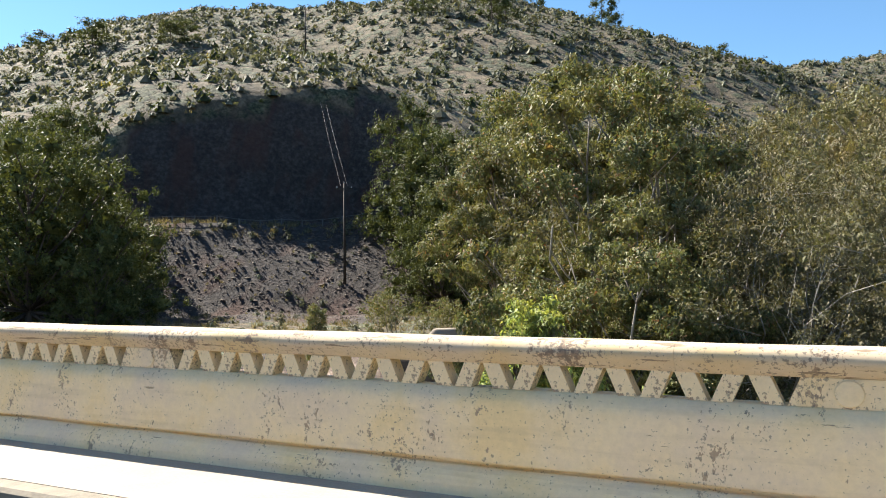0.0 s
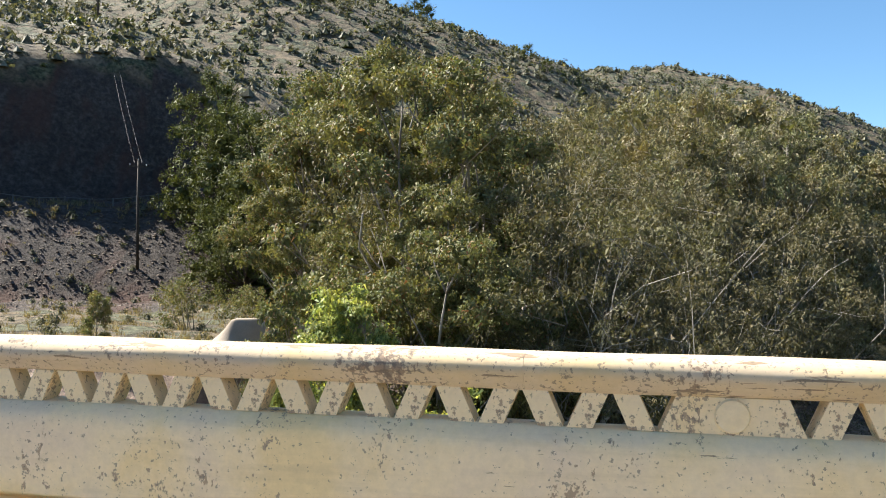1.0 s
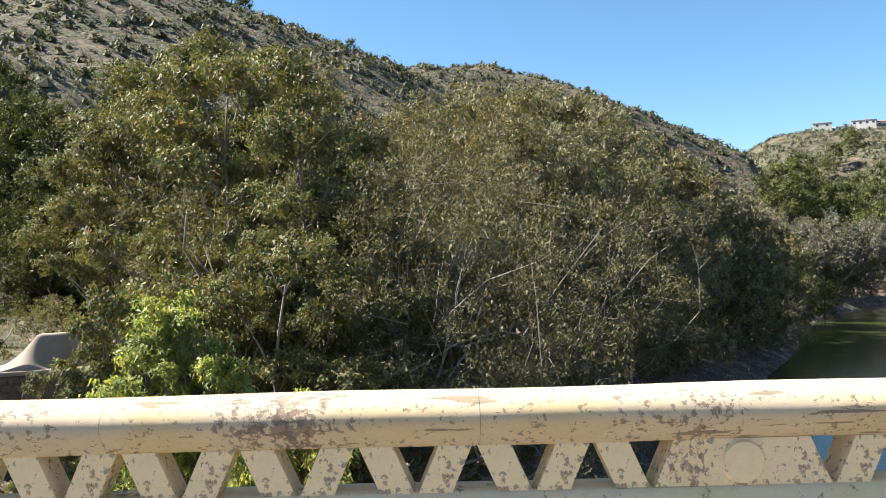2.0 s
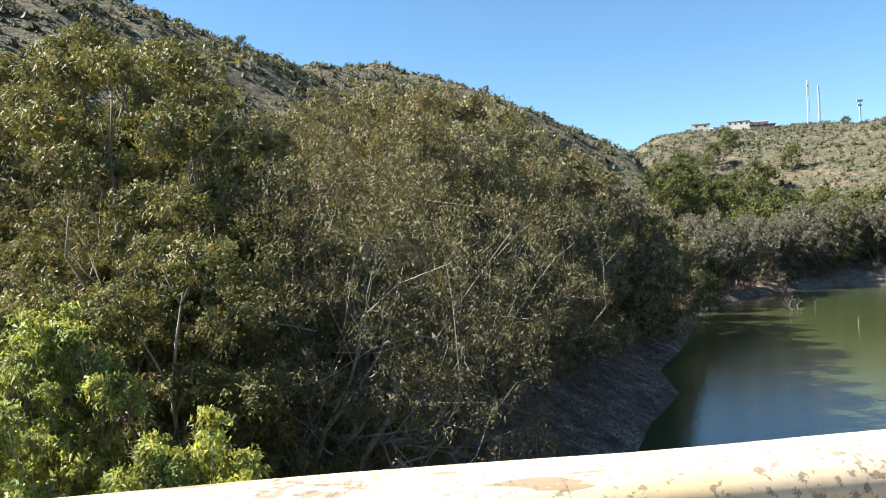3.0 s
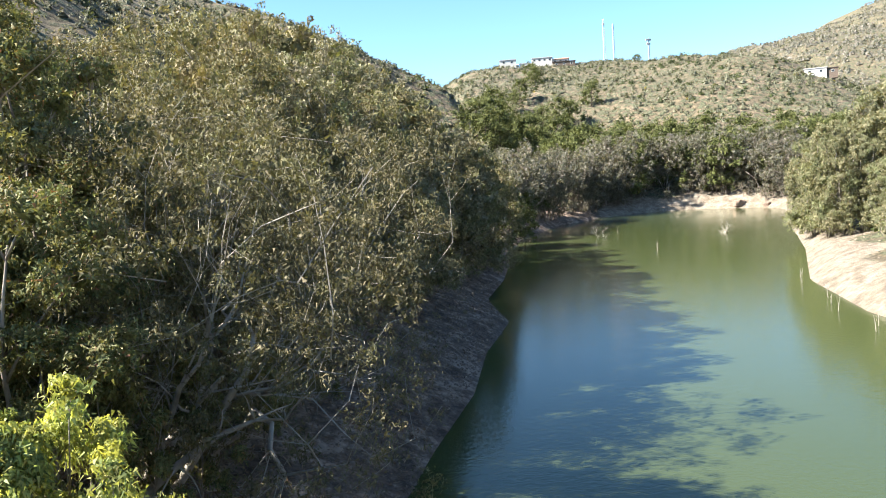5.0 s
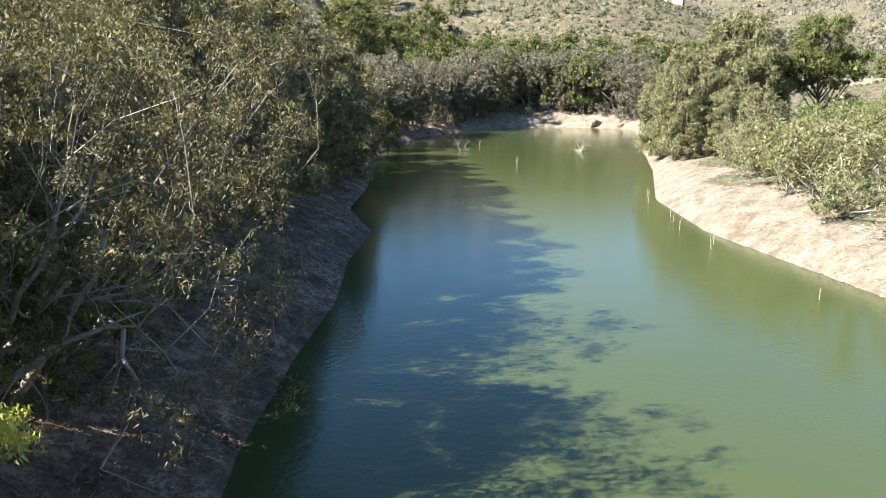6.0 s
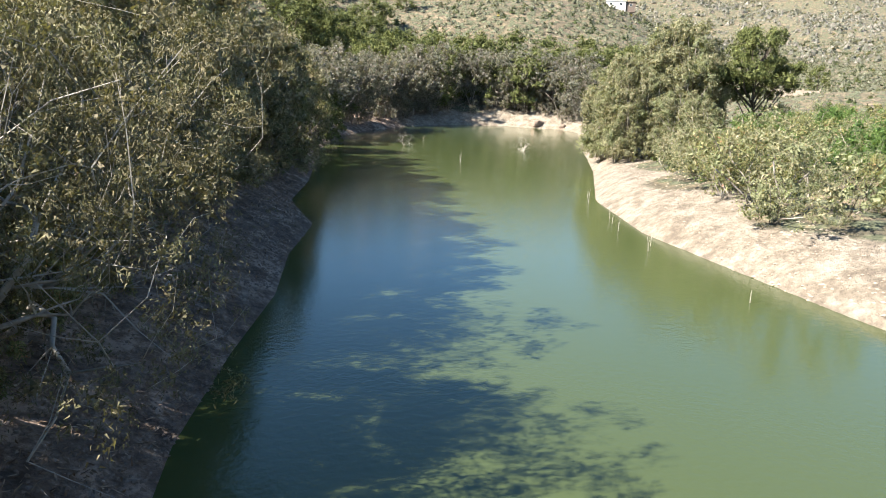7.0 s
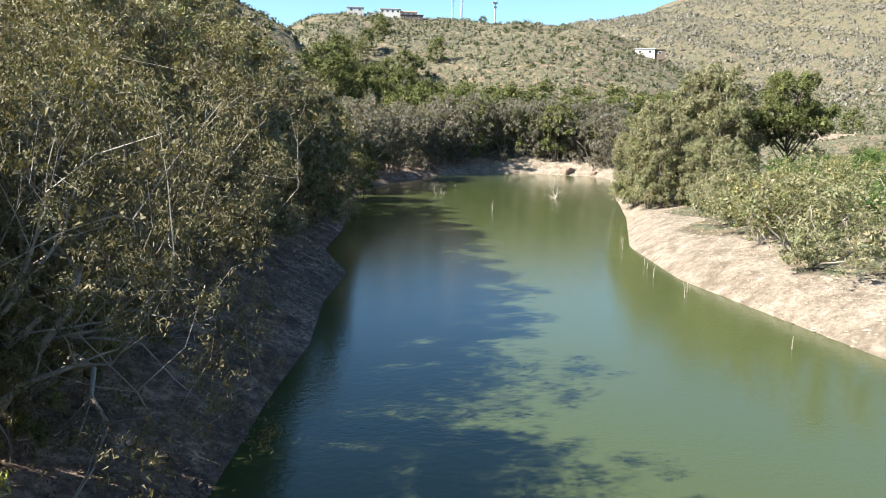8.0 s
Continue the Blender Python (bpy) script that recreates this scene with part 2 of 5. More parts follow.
L_BRIGHT = leaf_mat("bright_green_leaves", [(0.0, (0.048, 0.101, 0.033)), (0.5, (0.095, 0.175, 0.049)), (1.0, (0.175, 0.256, 0.081))], (0.107, 0.175, 0.049))
L_PINE = leaf_mat("pine_needles", [(0.0, (0.054, 0.072, 0.026)), (0.5, (0.102, 0.126, 0.043)), (1.0, (0.174, 0.198, 0.072))], (0.138, 0.156, 0.054), 0.65, 0.15)
L_GREY = leaf_mat("grey_green_leaves", [(0.0, (0.102, 0.115, 0.086)), (0.5, (0.189, 0.200, 0.161)), (1.0, (0.316, 0.310, 0.276))], (0.224, 0.200, 0.190))
L_SCRUB = leaf_mat("scrub_leaves", [(0.0, (0.066, 0.075, 0.045)), (0.5, (0.127, 0.140, 0.096)), (1.0, (0.228, 0.239, 0.181))], (0.166, 0.163, 0.101), 0.7, 0.2)
L_DARK = leaf_mat("dark_scrub_leaves", [(0.0, (0.035, 0.05, 0.02)), (0.5, (0.065, 0.082, 0.034)), (1.0, (0.10, 0.115, 0.05))], (0.06, 0.085, 0.03))
L_YELLOW = leaf_mat("yellow_broom_leaves", [(0.0, (0.18, 0.17, 0.03)), (0.5, (0.30, 0.26, 0.05)), (1.0, (0.42, 0.34, 0.07))], (0.26, 0.25, 0.05))
L_LITTER = leaf_mat("dead_leaves", [(0.0, (0.10, 0.065, 0.045)), (0.5, (0.24, 0.17, 0.12)), (1.0, (0.46, 0.37, 0.28))], (0.26, 0.19, 0.13), 0.8, 0.1)
L_STRAW = leaf_mat("dry_grass", [(0.0, (0.16, 0.135, 0.08)), (0.5, (0.26, 0.22, 0.135)), (1.0, (0.36, 0.31, 0.20))], (0.20, 0.19, 0.105), 0.7, 0.3)


# ---------------------------------------------------------------- mesh helpers
def mesh_of(name, verts, faces, mat, smooth=False):
    me = bpy.data.meshes.new(name)
    me.from_pydata([tuple(v) for v in verts], [], [tuple(f) for f in faces])
    me.materials.append(mat)
    if smooth:
        me.polygons.foreach_set("use_smooth", [True] * len(me.polygons))
    me.update()
    return me


def quads_of(name, groups, mat):
    """A mesh of loose leaves from arrays (n, 3, 3) or (n, 4, 3)."""
    if not isinstance(groups, (list, tuple)):
        groups = [groups]
    co = np.concatenate([np.asarray(g, np.float32).reshape(-1, 3) for g in groups])
    sides = np.concatenate([np.full(len(g), g.shape[1], np.int32) for g in groups])
    me = bpy.data.meshes.new(name)
    me.vertices.add(len(co))
    me.vertices.foreach_set("co", co.ravel())
    me.loops.add(len(co))
    me.loops.foreach_set("vertex_index", np.arange(len(co), dtype=np.int32))
    me.polygons.add(len(sides))
    me.polygons.foreach_set("loop_start", np.concatenate([[0], np.cumsum(sides)[:-1]]).astype(np.int32))
    me.materials.append(mat)
    me.update(calc_edges=True)
    return me


def part(name, bm, mat, parent, label=""):
    """Links a bmesh or mesh as one mesh object under a thing or part."""
    if isinstance(bm, bmesh.types.BMesh):
        me = bpy.data.meshes.new(name)
        bm.to_mesh(me)
        bm.free()
    else:
        me = bm
    if not me.materials:
        me.materials.append(mat)
    ob = new(name, me)
    ob.parent = parent
    if label:
        tagged(ob, label)
    return ob


def thing(name, label, category, m=None, group="", kind=""):
    ob = new(name)
    ob.empty_display_size = 0.2
    if m is not None:
        ob.matrix_world = m
    return tagged(ob, label, category, group, kind)


def box(x0, x1, y0, y1, z0, z1, bevel=0.0):
    bm = bmesh.new()
    bmesh.ops.create_cube(bm, size=1)
    for v in bm.verts:
        v.co = Vector(((x0 + x1) / 2 + v.co.x * (x1 - x0), (y0 + y1) / 2 + v.co.y * (y1 - y0), (z0 + z1) / 2 + v.co.z * (z1 - z0)))
    if bevel:
        bmesh.ops.bevel(bm, geom=bm.edges[:], offset=bevel, segments=2, affect="EDGES", clamp_overlap=True)
    return bm


def tubes(lines, sides=5):
    """Tapered tubes along polylines [(points, radii), ...] as verts and faces."""
    V, F = [], []
    ring = np.arange(sides) * 2 * np.pi / sides
    for pts, rad in lines:
        pts = np.asarray(pts, float)
        base = len(V)
        for k in range(len(pts)):
            d = pts[min(k + 1, len(pts) - 1)] - pts[max(k - 1, 0)]
            d = d / (np.linalg.norm(d) + 1e-9)
            a = np.cross(d, (0.3, 0.9, 0.1) if abs(d[2]) > 0.7 else (0, 0, 1))
            a = a / (np.linalg.norm(a) + 1e-9)
            b = np.cross(d, a)
            for q in ring:
                V.append(pts[k] + rad[k] * (np.cos(q) * a + np.sin(q) * b))
        for k in range(len(pts) - 1):
            for j in range(sides):
                p, q = base + k * sides + j, base + k * sides + (j + 1) % sides
                F.append((p, q, q + sides, p + sides))
        F.append(tuple(base + j for j in range(sides))[::-1])
        F.append(tuple(base + (len(pts) - 1) * sides + j for j in range(sides)))
    return V, F


def swept(profile, x0, x1, cap=True):
    """A profile (y, z) run along x, as verts and faces."""
    n = len(profile)
    V = [(x, y, z) for x in (x0, x1) for y, z in profile]
    F = [(j, (j + 1) % n, n + (j + 1) % n, n + j) for j in range(n)]
    if cap:
        F += [tuple(range(n))[::-1], tuple(range(n, 2 * n))]
    return V, F


# ---------------------------------------------------------------- the lie of the land
LEFT_SHORE = [(-9, -60), (-7, 0), (-2, 12), (3.8, 23.8), (8.5, 31.2), (13.8, 38.8), (18.5, 47.5), (24.6, 56.4), (25.8, 61), (28, 68), (35, 79), (47, 101), (60, 124), (79.5, 145), (90, 151)]
FAR_SHORE = [(98, 157), (111, 160), (124, 155), (132, 143)]
RIGHT_SHORE = [(129, 133), (104, 107), (84.5, 85.5), (75, 75), (66, 66), (56, 56), (47, 42), (43.2, 32), (39.1, 21), (34, 4), (30, -60)]
LAKE = LEFT_SHORE + FAR_SHORE + RIGHT_SHORE
LEFT_LAND = [(8, -80), (21, 20), (44, 60), (97, 157), (92, 190), (103, 270), (150, 420), (330, 1000), (-4000, 1000), (-4000, -80)]


def signed(poly, x, y):
    """Distance to a polygon's edge, negative inside."""
    d = np.full(np.shape(x), 1e9)
    inside = np.zeros(np.shape(x), bool)
    for (ax, ay), (bx, by) in zip(poly, poly[1:] + poly[:1]):
        ex, ey = bx - ax, by - ay
        k = np.clip(((x - ax) * ex + (y - ay) * ey) / (ex * ex + ey * ey), 0, 1)
        d = np.minimum(d, np.hypot(x - ax - k * ex, y - ay - k * ey))
        if ay != by:
            inside ^= ((ay > y) != (by > y)) & (x < (bx - ax) * (y - ay) / (by - ay) + ax)
    return np.where(inside, -d, d)


def step(a, b, v):
    q = np.clip((v - a) / (b - a), 0, 1)
    return q * q * (3 - 2 * q)


def land(x, y):
    """Height of the ground, and how far it is shaded soil, shore sand or bare rock."""
    x, y = np.asarray(x, float), np.asarray(y, float)
    v = signed(LAKE, x, y)
    out = np.maximum(v, 0)
    s = (x - 3.7) * 0.534 + (y - 23.6) * 0.845
    u = -(x - 3.7) * 0.845 + (y - 23.6) * 0.534
    w = step(-12, 12, signed(LEFT_LAND, x, y))
    far = np.hypot(x, y)
    az = np.degrees(np.arctan2(x, y))
    # the left bank, its terrace and the hill above it
    crest = np.interp(s, [-90, -50, -13, 22, 62, 95, 106, 125, 198, 214, 231, 262, 300], [24, 36, 48, 61, 63.5, 59, 47, 43, 61.5, 44, 20, 9, 6])
    run = np.interp(s, [-90, -50, -13, 22, 62, 95, 106, 125, 198, 231, 262], [150, 165, 170, 165, 150, 126, 96, 112, 129, 84, 54])
    bank = 6.2 * (1 - np.exp(-out / 11.0)) + 2.0 * step(10, 26, out)
    start = 26.0
    q = np.clip((out - start) / (run - start), 0, 1.6)
    power = np.interp(s, [20, 55], [1.0, 1.5])
    rise = np.where(q < 1, 1 - np.abs(1 - np.minimum(q, 1)) ** power, 1 - 0.35 * (q - 1))
    hill = (crest + 2.4) * rise
    knee = np.interp(s, [-34, -22, -13, -7, 0, 14], [0.08, 0.15, 0.23, 0.30, 0.335, 0.35])
    climb = np.clip((out - 64) / 106, 0, 1)
    terraced = (knee * np.clip((out - 40) / 24, 0, 1) + (1 - knee) * climb - 0.1 * np.clip((out - 170) / 90, 0, 1)) * (crest + 2.4)
    mixing = step(14, 46, s)
    hill = terraced * (1 - mixing) + hill * mixing
    left = WATER + bank + np.maximum(hill, 0)
    # the road cut: a bench with a steep face behind it and a scree slope below
    cu = u + 0.22 * s
    mask = step(-75, -50, s) * (1 - step(15, 24, s))
    benchz = 6.3 + 0.07 * s
    cut = np.where(cu < 64, benchz - np.clip(63 - cu, 0, 60) * 0.72, benchz + 0.2)
    cut = np.where(cu > 70, np.maximum(benchz + (cu - 70) * 2.3, 0), cut)
    cut = np.maximum(cut, WATER + bank)
    natural = left
    left = np.where((cu > 34), left * (1 - mask) + np.minimum(cut, np.where(cu > 66, left + 0.6, 99)) * mask, left)
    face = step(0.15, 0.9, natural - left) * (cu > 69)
    left = left + 1.1 * np.exp(-((x + 18) ** 2 + (y - 25) ** 2) / 70)
    # right bank, the fields above it, the villa hill and the mountain behind
    right = WATER + 2.4 * (1 - np.exp(-out / 3.0)) + 0.11 * np.minimum(out, 120) + 0.03 * np.maximum(out - 120, 0)
    lobe = step(14, 24, az) * (1 - step(41, 56, az)) * np.interp(az, [26, 33, 42], [1.0, 0.87, 0.86])
    right = right + 46 * step(195, 430, far) ** 0.9 * lobe
    ridge = np.interp(az, [10, 30, 40, 44, 47, 49, 60, 76], [110, 62, 94, 114, 140, 149, 195, 225])
    right = right + ridge * step(330, 1500, far) * (0.55 + 0.45 * step(36, 50, az))
    right = right + 7.0 * np.exp(-((x - 243) ** 2 + (y - 232) ** 2) / 2600)
    spurs = np.sin(x * 0.021 - y * 0.009 + 0.8 * np.sin(y * 0.011)) + 0.5 * np.sin(x * 0.047 - y * 0.013 + 2.0)
    right = right + spurs * (9 * step(460, 700, far) + 2.2 * step(200, 300, far))
    z = left * (1 - w) + right * w
    z = np.where(v < 0, WATER + np.maximum(v * 0.5, -4.0), z)
    # the approach to the bridge
    deck = step(9, 2, np.abs(y + 5)) * (np.where(x < -9, 1, 0) * step(-9, -22, x) + np.where(x > 33, 1, 0) * step(33, 45, x))
    z = z * (1 - deck) + (-0.6) * deck
    soil = (1 - w) * (1 - step(16, 30, out) * (1 - step(20, 50, s) * (1 - step(34, 46, out))))
    sand = w * (1 - step(3.5, 9, out + 2.0 * np.sin(x * 0.31 + y * 0.17)))
    sand = np.maximum(sand, (1 - w) * (1 - step(0.2, 1.2, out)) * 0.35)
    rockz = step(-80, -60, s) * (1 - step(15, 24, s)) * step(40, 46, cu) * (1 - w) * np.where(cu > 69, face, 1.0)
    return z, soil, sand, rockz


def rough_z(x, y):
    """Height with the small unevenness that the ground mesh has."""
    z, soil, sand, rockz = land(x, y)
    return z + wobble(np.asarray(x, float), np.asarray(y, float)) * swing(x, y, z)


def wobble(x, y):
    a = np.sin(x * 0.21 + 1.7 * np.sin(y * 0.13)) * np.cos(y * 0.24 + 1.3 * np.sin(x * 0.17))
    b = np.sin(x * 0.71 + 2.1 * np.sin(y * 0.53 + 1)) * np.cos(y * 0.77 + 1.9 * np.sin(x * 0.61))
    c = np.sin(x * 0.083 + y * 0.031 + 2 * np.sin(y * 0.05)) * np.cos(y * 0.07 - x * 0.02)
    return 0.5 * a + 0.18 * b + 1.1 * c


def swing(x, y, z):
    d = np.hypot(x, y)
    return step(WATER + 0.3, WATER + 5, z) * np.clip(d / 90, 0.12, 1.6)


def build_ground():
    az = np.radians(np.concatenate([np.arange(-72, 78, 0.55), np.arange(78, 288, 3.0)]))
    rad = 3.0 * 1.02 ** np.arange(0, 341)
    rad = np.concatenate([rad, [3200, 4200]])
    A, R = np.meshgrid(az, rad)
    X, Y = R * np.sin(A), R * np.cos(A)
    Z, soil, sand, rockz = land(X, Y)
    Z = Z + wobble(X, Y) * swing(X, Y, Z)
    Z = np.where((np.abs(Y + 5) < 6.5) & (X > -9) & (X < 34), np.minimum(Z, -6), Z)
    n, k = len(az), len(rad)
    verts = np.stack([X, Y, Z], -1).reshape(-1, 3)
    i = np.arange(k - 1)[:, None] * n + np.arange(n)[None]
    j = np.arange(k - 1)[:, None] * n + (np.arange(n)[None] + 1) % n
    faces = np.stack([i, i + n, j + n, j], -1).reshape(-1, 4)
    me = bpy.data.meshes.new("ground")
    verts = np.vstack([verts, [[0, 0, -14]]])
    hub = len(verts) - 1
    tri = [(hub, a, (a + 1) % n) for a in range(n)]
    me.from_pydata(verts.tolist(), [], faces[:, ::-1].tolist() + [t[::-1] for t in tri])
    me.materials.append(M_GROUND)
    at = me.color_attributes.new("zone", "FLOAT_COLOR", "POINT")
    zone = np.ones((len(verts), 4), np.float32)
    zone[:-1, 0], zone[:-1, 1], zone[:-1, 2] = soil.ravel(), sand.ravel(), rockz.ravel()
    at.data.foreach_set("color", zone.ravel())
    me.polygons.foreach_set("use_smooth", [True] * len(me.polygons))
    me.update()
    tagged(new("ground", me), "dry scrubby valley sides with bare earth banks", "ground", kind="structure")


build_ground()
wv = [(-60, 1.0, WATER), (260, 1.0, WATER), (260, 260, WATER), (-60, 260, WATER)]
tagged(new("water", mesh_of("water", wv, [(0, 1, 2, 3)], M_WATER)), "murky green reservoir water with faint ripples", "water", kind="structure")


# ---------------------------------------------------------------- bridge, parapet, pavement
X0, X1 = -16.0, 33.0
tagged(new("wall_dam", mesh_of("wall_dam", *swept([(0.30, -0.2), (0.9, -16), (-9, -16), (-9, -0.3), (-1.2, -0.3), (-0.15, -0.2)], X0, X1), M_DAM)), "masonry wall under the bridge deck", "wall", kind="structure")
tagged(new("pavement", mesh_of("pavement", *swept([(0.1, 0), (0.1, -0.19), (-1.02, -0.19), (-1.02, 0)], X0, X1), M_WALK)), "sunlit pale concrete pavement beside the parapet", "pavement", kind="structure")
tagged(new("kerb", mesh_of("kerb", *swept([(-1.024, -0.003), (-1.024, -0.29), (-1.2, -0.29), (-1.2, -0.03), (-1.17, -0.003)], X0, X1), M_KERB)), "worn stone kerb along the pavement", "kerb", kind="structure")
tagged(new("road", mesh_of("road", *swept([(-1.204, -0.15), (-1.204, -0.29), (-9, -0.29), (-9, -0.15)], X0 - 20, X1 + 20), M_ROAD)), "worn grey asphalt road on the bridge", "road", kind="structure")

parapet = thing("parapet", "old cream-painted concrete parapet with triangular openings and flaking paint", "parapet", kind="structure")
PITCH, PERIOD, MED = 0.40, 5.02, -0.111
RAIL = [(0.262, 0.955), (0.25, 0.972), (0.22, 0.981), (0.10, 0.990), (0.03, 0.989), (0.0, 0.985), (-0.022, 0.980), (-0.04, 0.971), (-0.062, 0.948), (-0.068, 0.925), (-0.062, 0.900), (-0.040, 0.878), (-0.018, 0.848), (0.0, 0.826), (0.21, 0.826), (0.25, 0.868), (0.27, 0.92)]
WALL = [(0.006, 0.6685), (0.0, 0.667), (-0.015, 0.650), (-0.036, 0.625), (-0.050, 0.590), (-0.056, 0.545), (-0.058, 0.24), (-0.058, 0.215), (-0.058, 0.208), (-0.050, 0.200), (0.0, 0.198), (0.128, 0.198), (0.128, 0.668)]
PLINTH = [(0.0, 0.172), (-0.038, 0.170), (-0.056, 0.158), (-0.080, 0.14), (-0.105, 0.11), (-0.130, 0.06), (-0.142, 0.0), (-0.142, -0.1), (0.13, -0.1), (0.13, 0.196), (0.0, 0.196)]


def run_of(profile, joints):
    """Lengths of a moulding with slight unevenness, butted at the joints."""
    out = []
    for a, b in zip(joints, joints[1:]):
        n = max(2, int((b - a) / 0.25))
        xs = np.linspace(a + 0.0007, b - 0.0007, n + 1)
        V, F, m = [], [], len(profile)
        for x in xs:
            for k, (y, z) in enumerate(profile):
                V.append((x, y + 0.003 * math.sin(x * 5.1 + k), z + 0.003 * math.sin(x * 3.7 + k * 0.6)))
        for i in range(n):
            for k in range(m):
                F.append((i * m + k, i * m + (k + 1) % m, (i + 1) * m + (k + 1) % m, (i + 1) * m + k))
        c = len(V)
        V += V[:m] + V[n * m:n * m + m]
        F += [tuple(range(c, c + m))[::-1], tuple(range(c + m, c + 2 * m))]
        out.append((V, F))
    return out


rail_joints = [X0] + [MED - 0.88 + 1.255 * k for k in range(-12, 27)] + [X1]
for V, F in run_of(RAIL, rail_joints):
    part("coping_rail", mesh_of("coping_rail", V, F, M_RAIL, True), None, parapet)
wall_joints = [X0, MED + PERIOD * 2, X1]
for V, F in run_of(WALL, wall_joints):
    part("wall_panel", mesh_of("wall_panel", V, F, M_PARAPET, True), None, parapet)
for V, F in run_of(PLINTH, wall_joints):
    part("plinth", mesh_of("plinth", V, F, M_PARAPET), None, parapet)


def bar(x0, x1, x2, x3, z0=0.668, z1=0.827, y0=0.0, y1=0.125):
    """An upright or slanting concrete bar: foot from x0 to x1, head from x2 to x3."""
    V = [(x0, y0, z0), (x1, y0, z0), (x3, y0, z1), (x2, y0, z1), (x0, y1, z0), (x1, y1, z0), (x3, y1, z1), (x2, y1, z1)]
    F = [(0, 1, 2, 3), (7, 6, 5, 4), (0, 4, 5, 1), (2, 6, 7, 3), (1, 5, 6, 2), (0, 3, 7, 4)]
    return mesh_of("lattice_bar", V, F, M_BAR)


half, tip = 0.078, 0.008
slant_a = bar(-0.2 + half, -tip, -0.2 + tip, -half)      # leans: foot right, head left
slant_b = bar(tip, 0.2 - half, half, 0.2 - tip)
for k in range(-3, 7):
    left_med = MED + PERIOD * (k - 1)
    first = left_med + 0.244 + half
    for i in range(12):
        c = first + i * PITCH
        for me, skip_it in ((slant_a, i == 0), (slant_b, i == 11)):
            if not skip_it and X0 < c < X1:
                ob = part("lattice_bar", me, None, parapet)
                ob.location.x = c
    a, b = first + 11 * PITCH, left_med + PERIOD + 0.244 + half
    if X0 < a < X1 - 1:
        part("post_block", bar(a + tip, b - tip, a + half, b - half), None, parapet)
        bm = bmesh.new()
        bmesh.ops.create_cone(bm, cap_ends=True, segments=40, radius1=0.075, radius2=0.068, depth=0.012, matrix=Matrix.Translation(((a + b) / 2, -0.006, 0.748)) @ Matrix.Rotation(radians(90), 4, "X"))
        part("medallion", bm, M_PARAPET, parapet, "round raised plaster medallion")


# ---------------------------------------------------------------- trees
def unit(v):
    return v / (np.linalg.norm(v, axis=-1, keepdims=True) + 1e-9)


def skeleton_of(r, height, stems, lean, levels, spread, ratio, thick, clear=0.35, kids=(2, 3), droop=0.0, wander=0.22):
    """Limbs as tapered polylines, and the twig ends that carry leaves."""
    lines, ends = [], []

    def grow(p, d, length, rad, level):
        n = 6 if level == 0 else 4
        pts, rads = [p], [rad]
        for i in range(n):
            d = unit(d + r.normal(0, wander, 3) + np.array((0, 0, 0.10 - droop * level)))
            p = p + d * length / n
            pts.append(p)
            rads.append(rad * (1 - (0.42 if level else 0.5) * (i + 1) / n))
            if level and level < levels and r.random() < 0.45 and i:
                fork(p, d, length * 0.55, rads[-1] * 0.5, level + 1, 1)
            if level == 0 and (i + 1) / n > clear and r.random() < 0.75:
                fork(p, d, length * 0.5, rads[-1] * 0.5, 1, 1, 1.15)
        lines.append((pts, rads))
        if level >= levels:
            ends.append((p, d))
            ends.append((pts[2], d))
        else:
            fork(p, d, length * ratio, rads[-1] * 0.75, level + 1, int(r.integers(kids[0], kids[1] + 1)))

    def fork(p, d, length, rad, level, n, more=1.0):
        turn = r.uniform(0, 2 * np.pi)
        a = unit(np.cross(d, (0.31, 0.2, 0.93)))
        b = np.cross(d, a)
        for i in range(n):
            q = turn + i * 2 * np.pi / n + r.normal(0, 0.3)
            s = spread * more * r.uniform(0.7, 1.3)
            grow(p, unit(d * np.cos(s) + (a * np.cos(q) + b * np.sin(q)) * np.sin(s)), length * r.uniform(0.75, 1.2), max(rad, 0.008), level)

    turn = r.uniform(0, 6.28)
    for i in range(stems):
        q = turn + i * 6.28 / stems
        l = lean * r.uniform(0.5, 1.4)
        d0 = unit(np.array((math.cos(q) * l, math.sin(q) * l, 1.0)))
        grow(np.array((math.cos(q) * 0.25 * (stems > 1), math.sin(q) * 0.25 * (stems > 1), -0.4)), d0, height * r.uniform(0.40, 0.50), thick * r.uniform(0.7, 1.0), 0)
    return lines, ends


def spaced(r, P, gap):
    """Indices of points that keep a distance from one another."""
    chosen = []
    for i in r.permutation(len(P)):
        if all(((P[i] - P[j]) ** 2).sum() > gap * gap for j in chosen):
            chosen.append(i)
    return np.array(chosen)


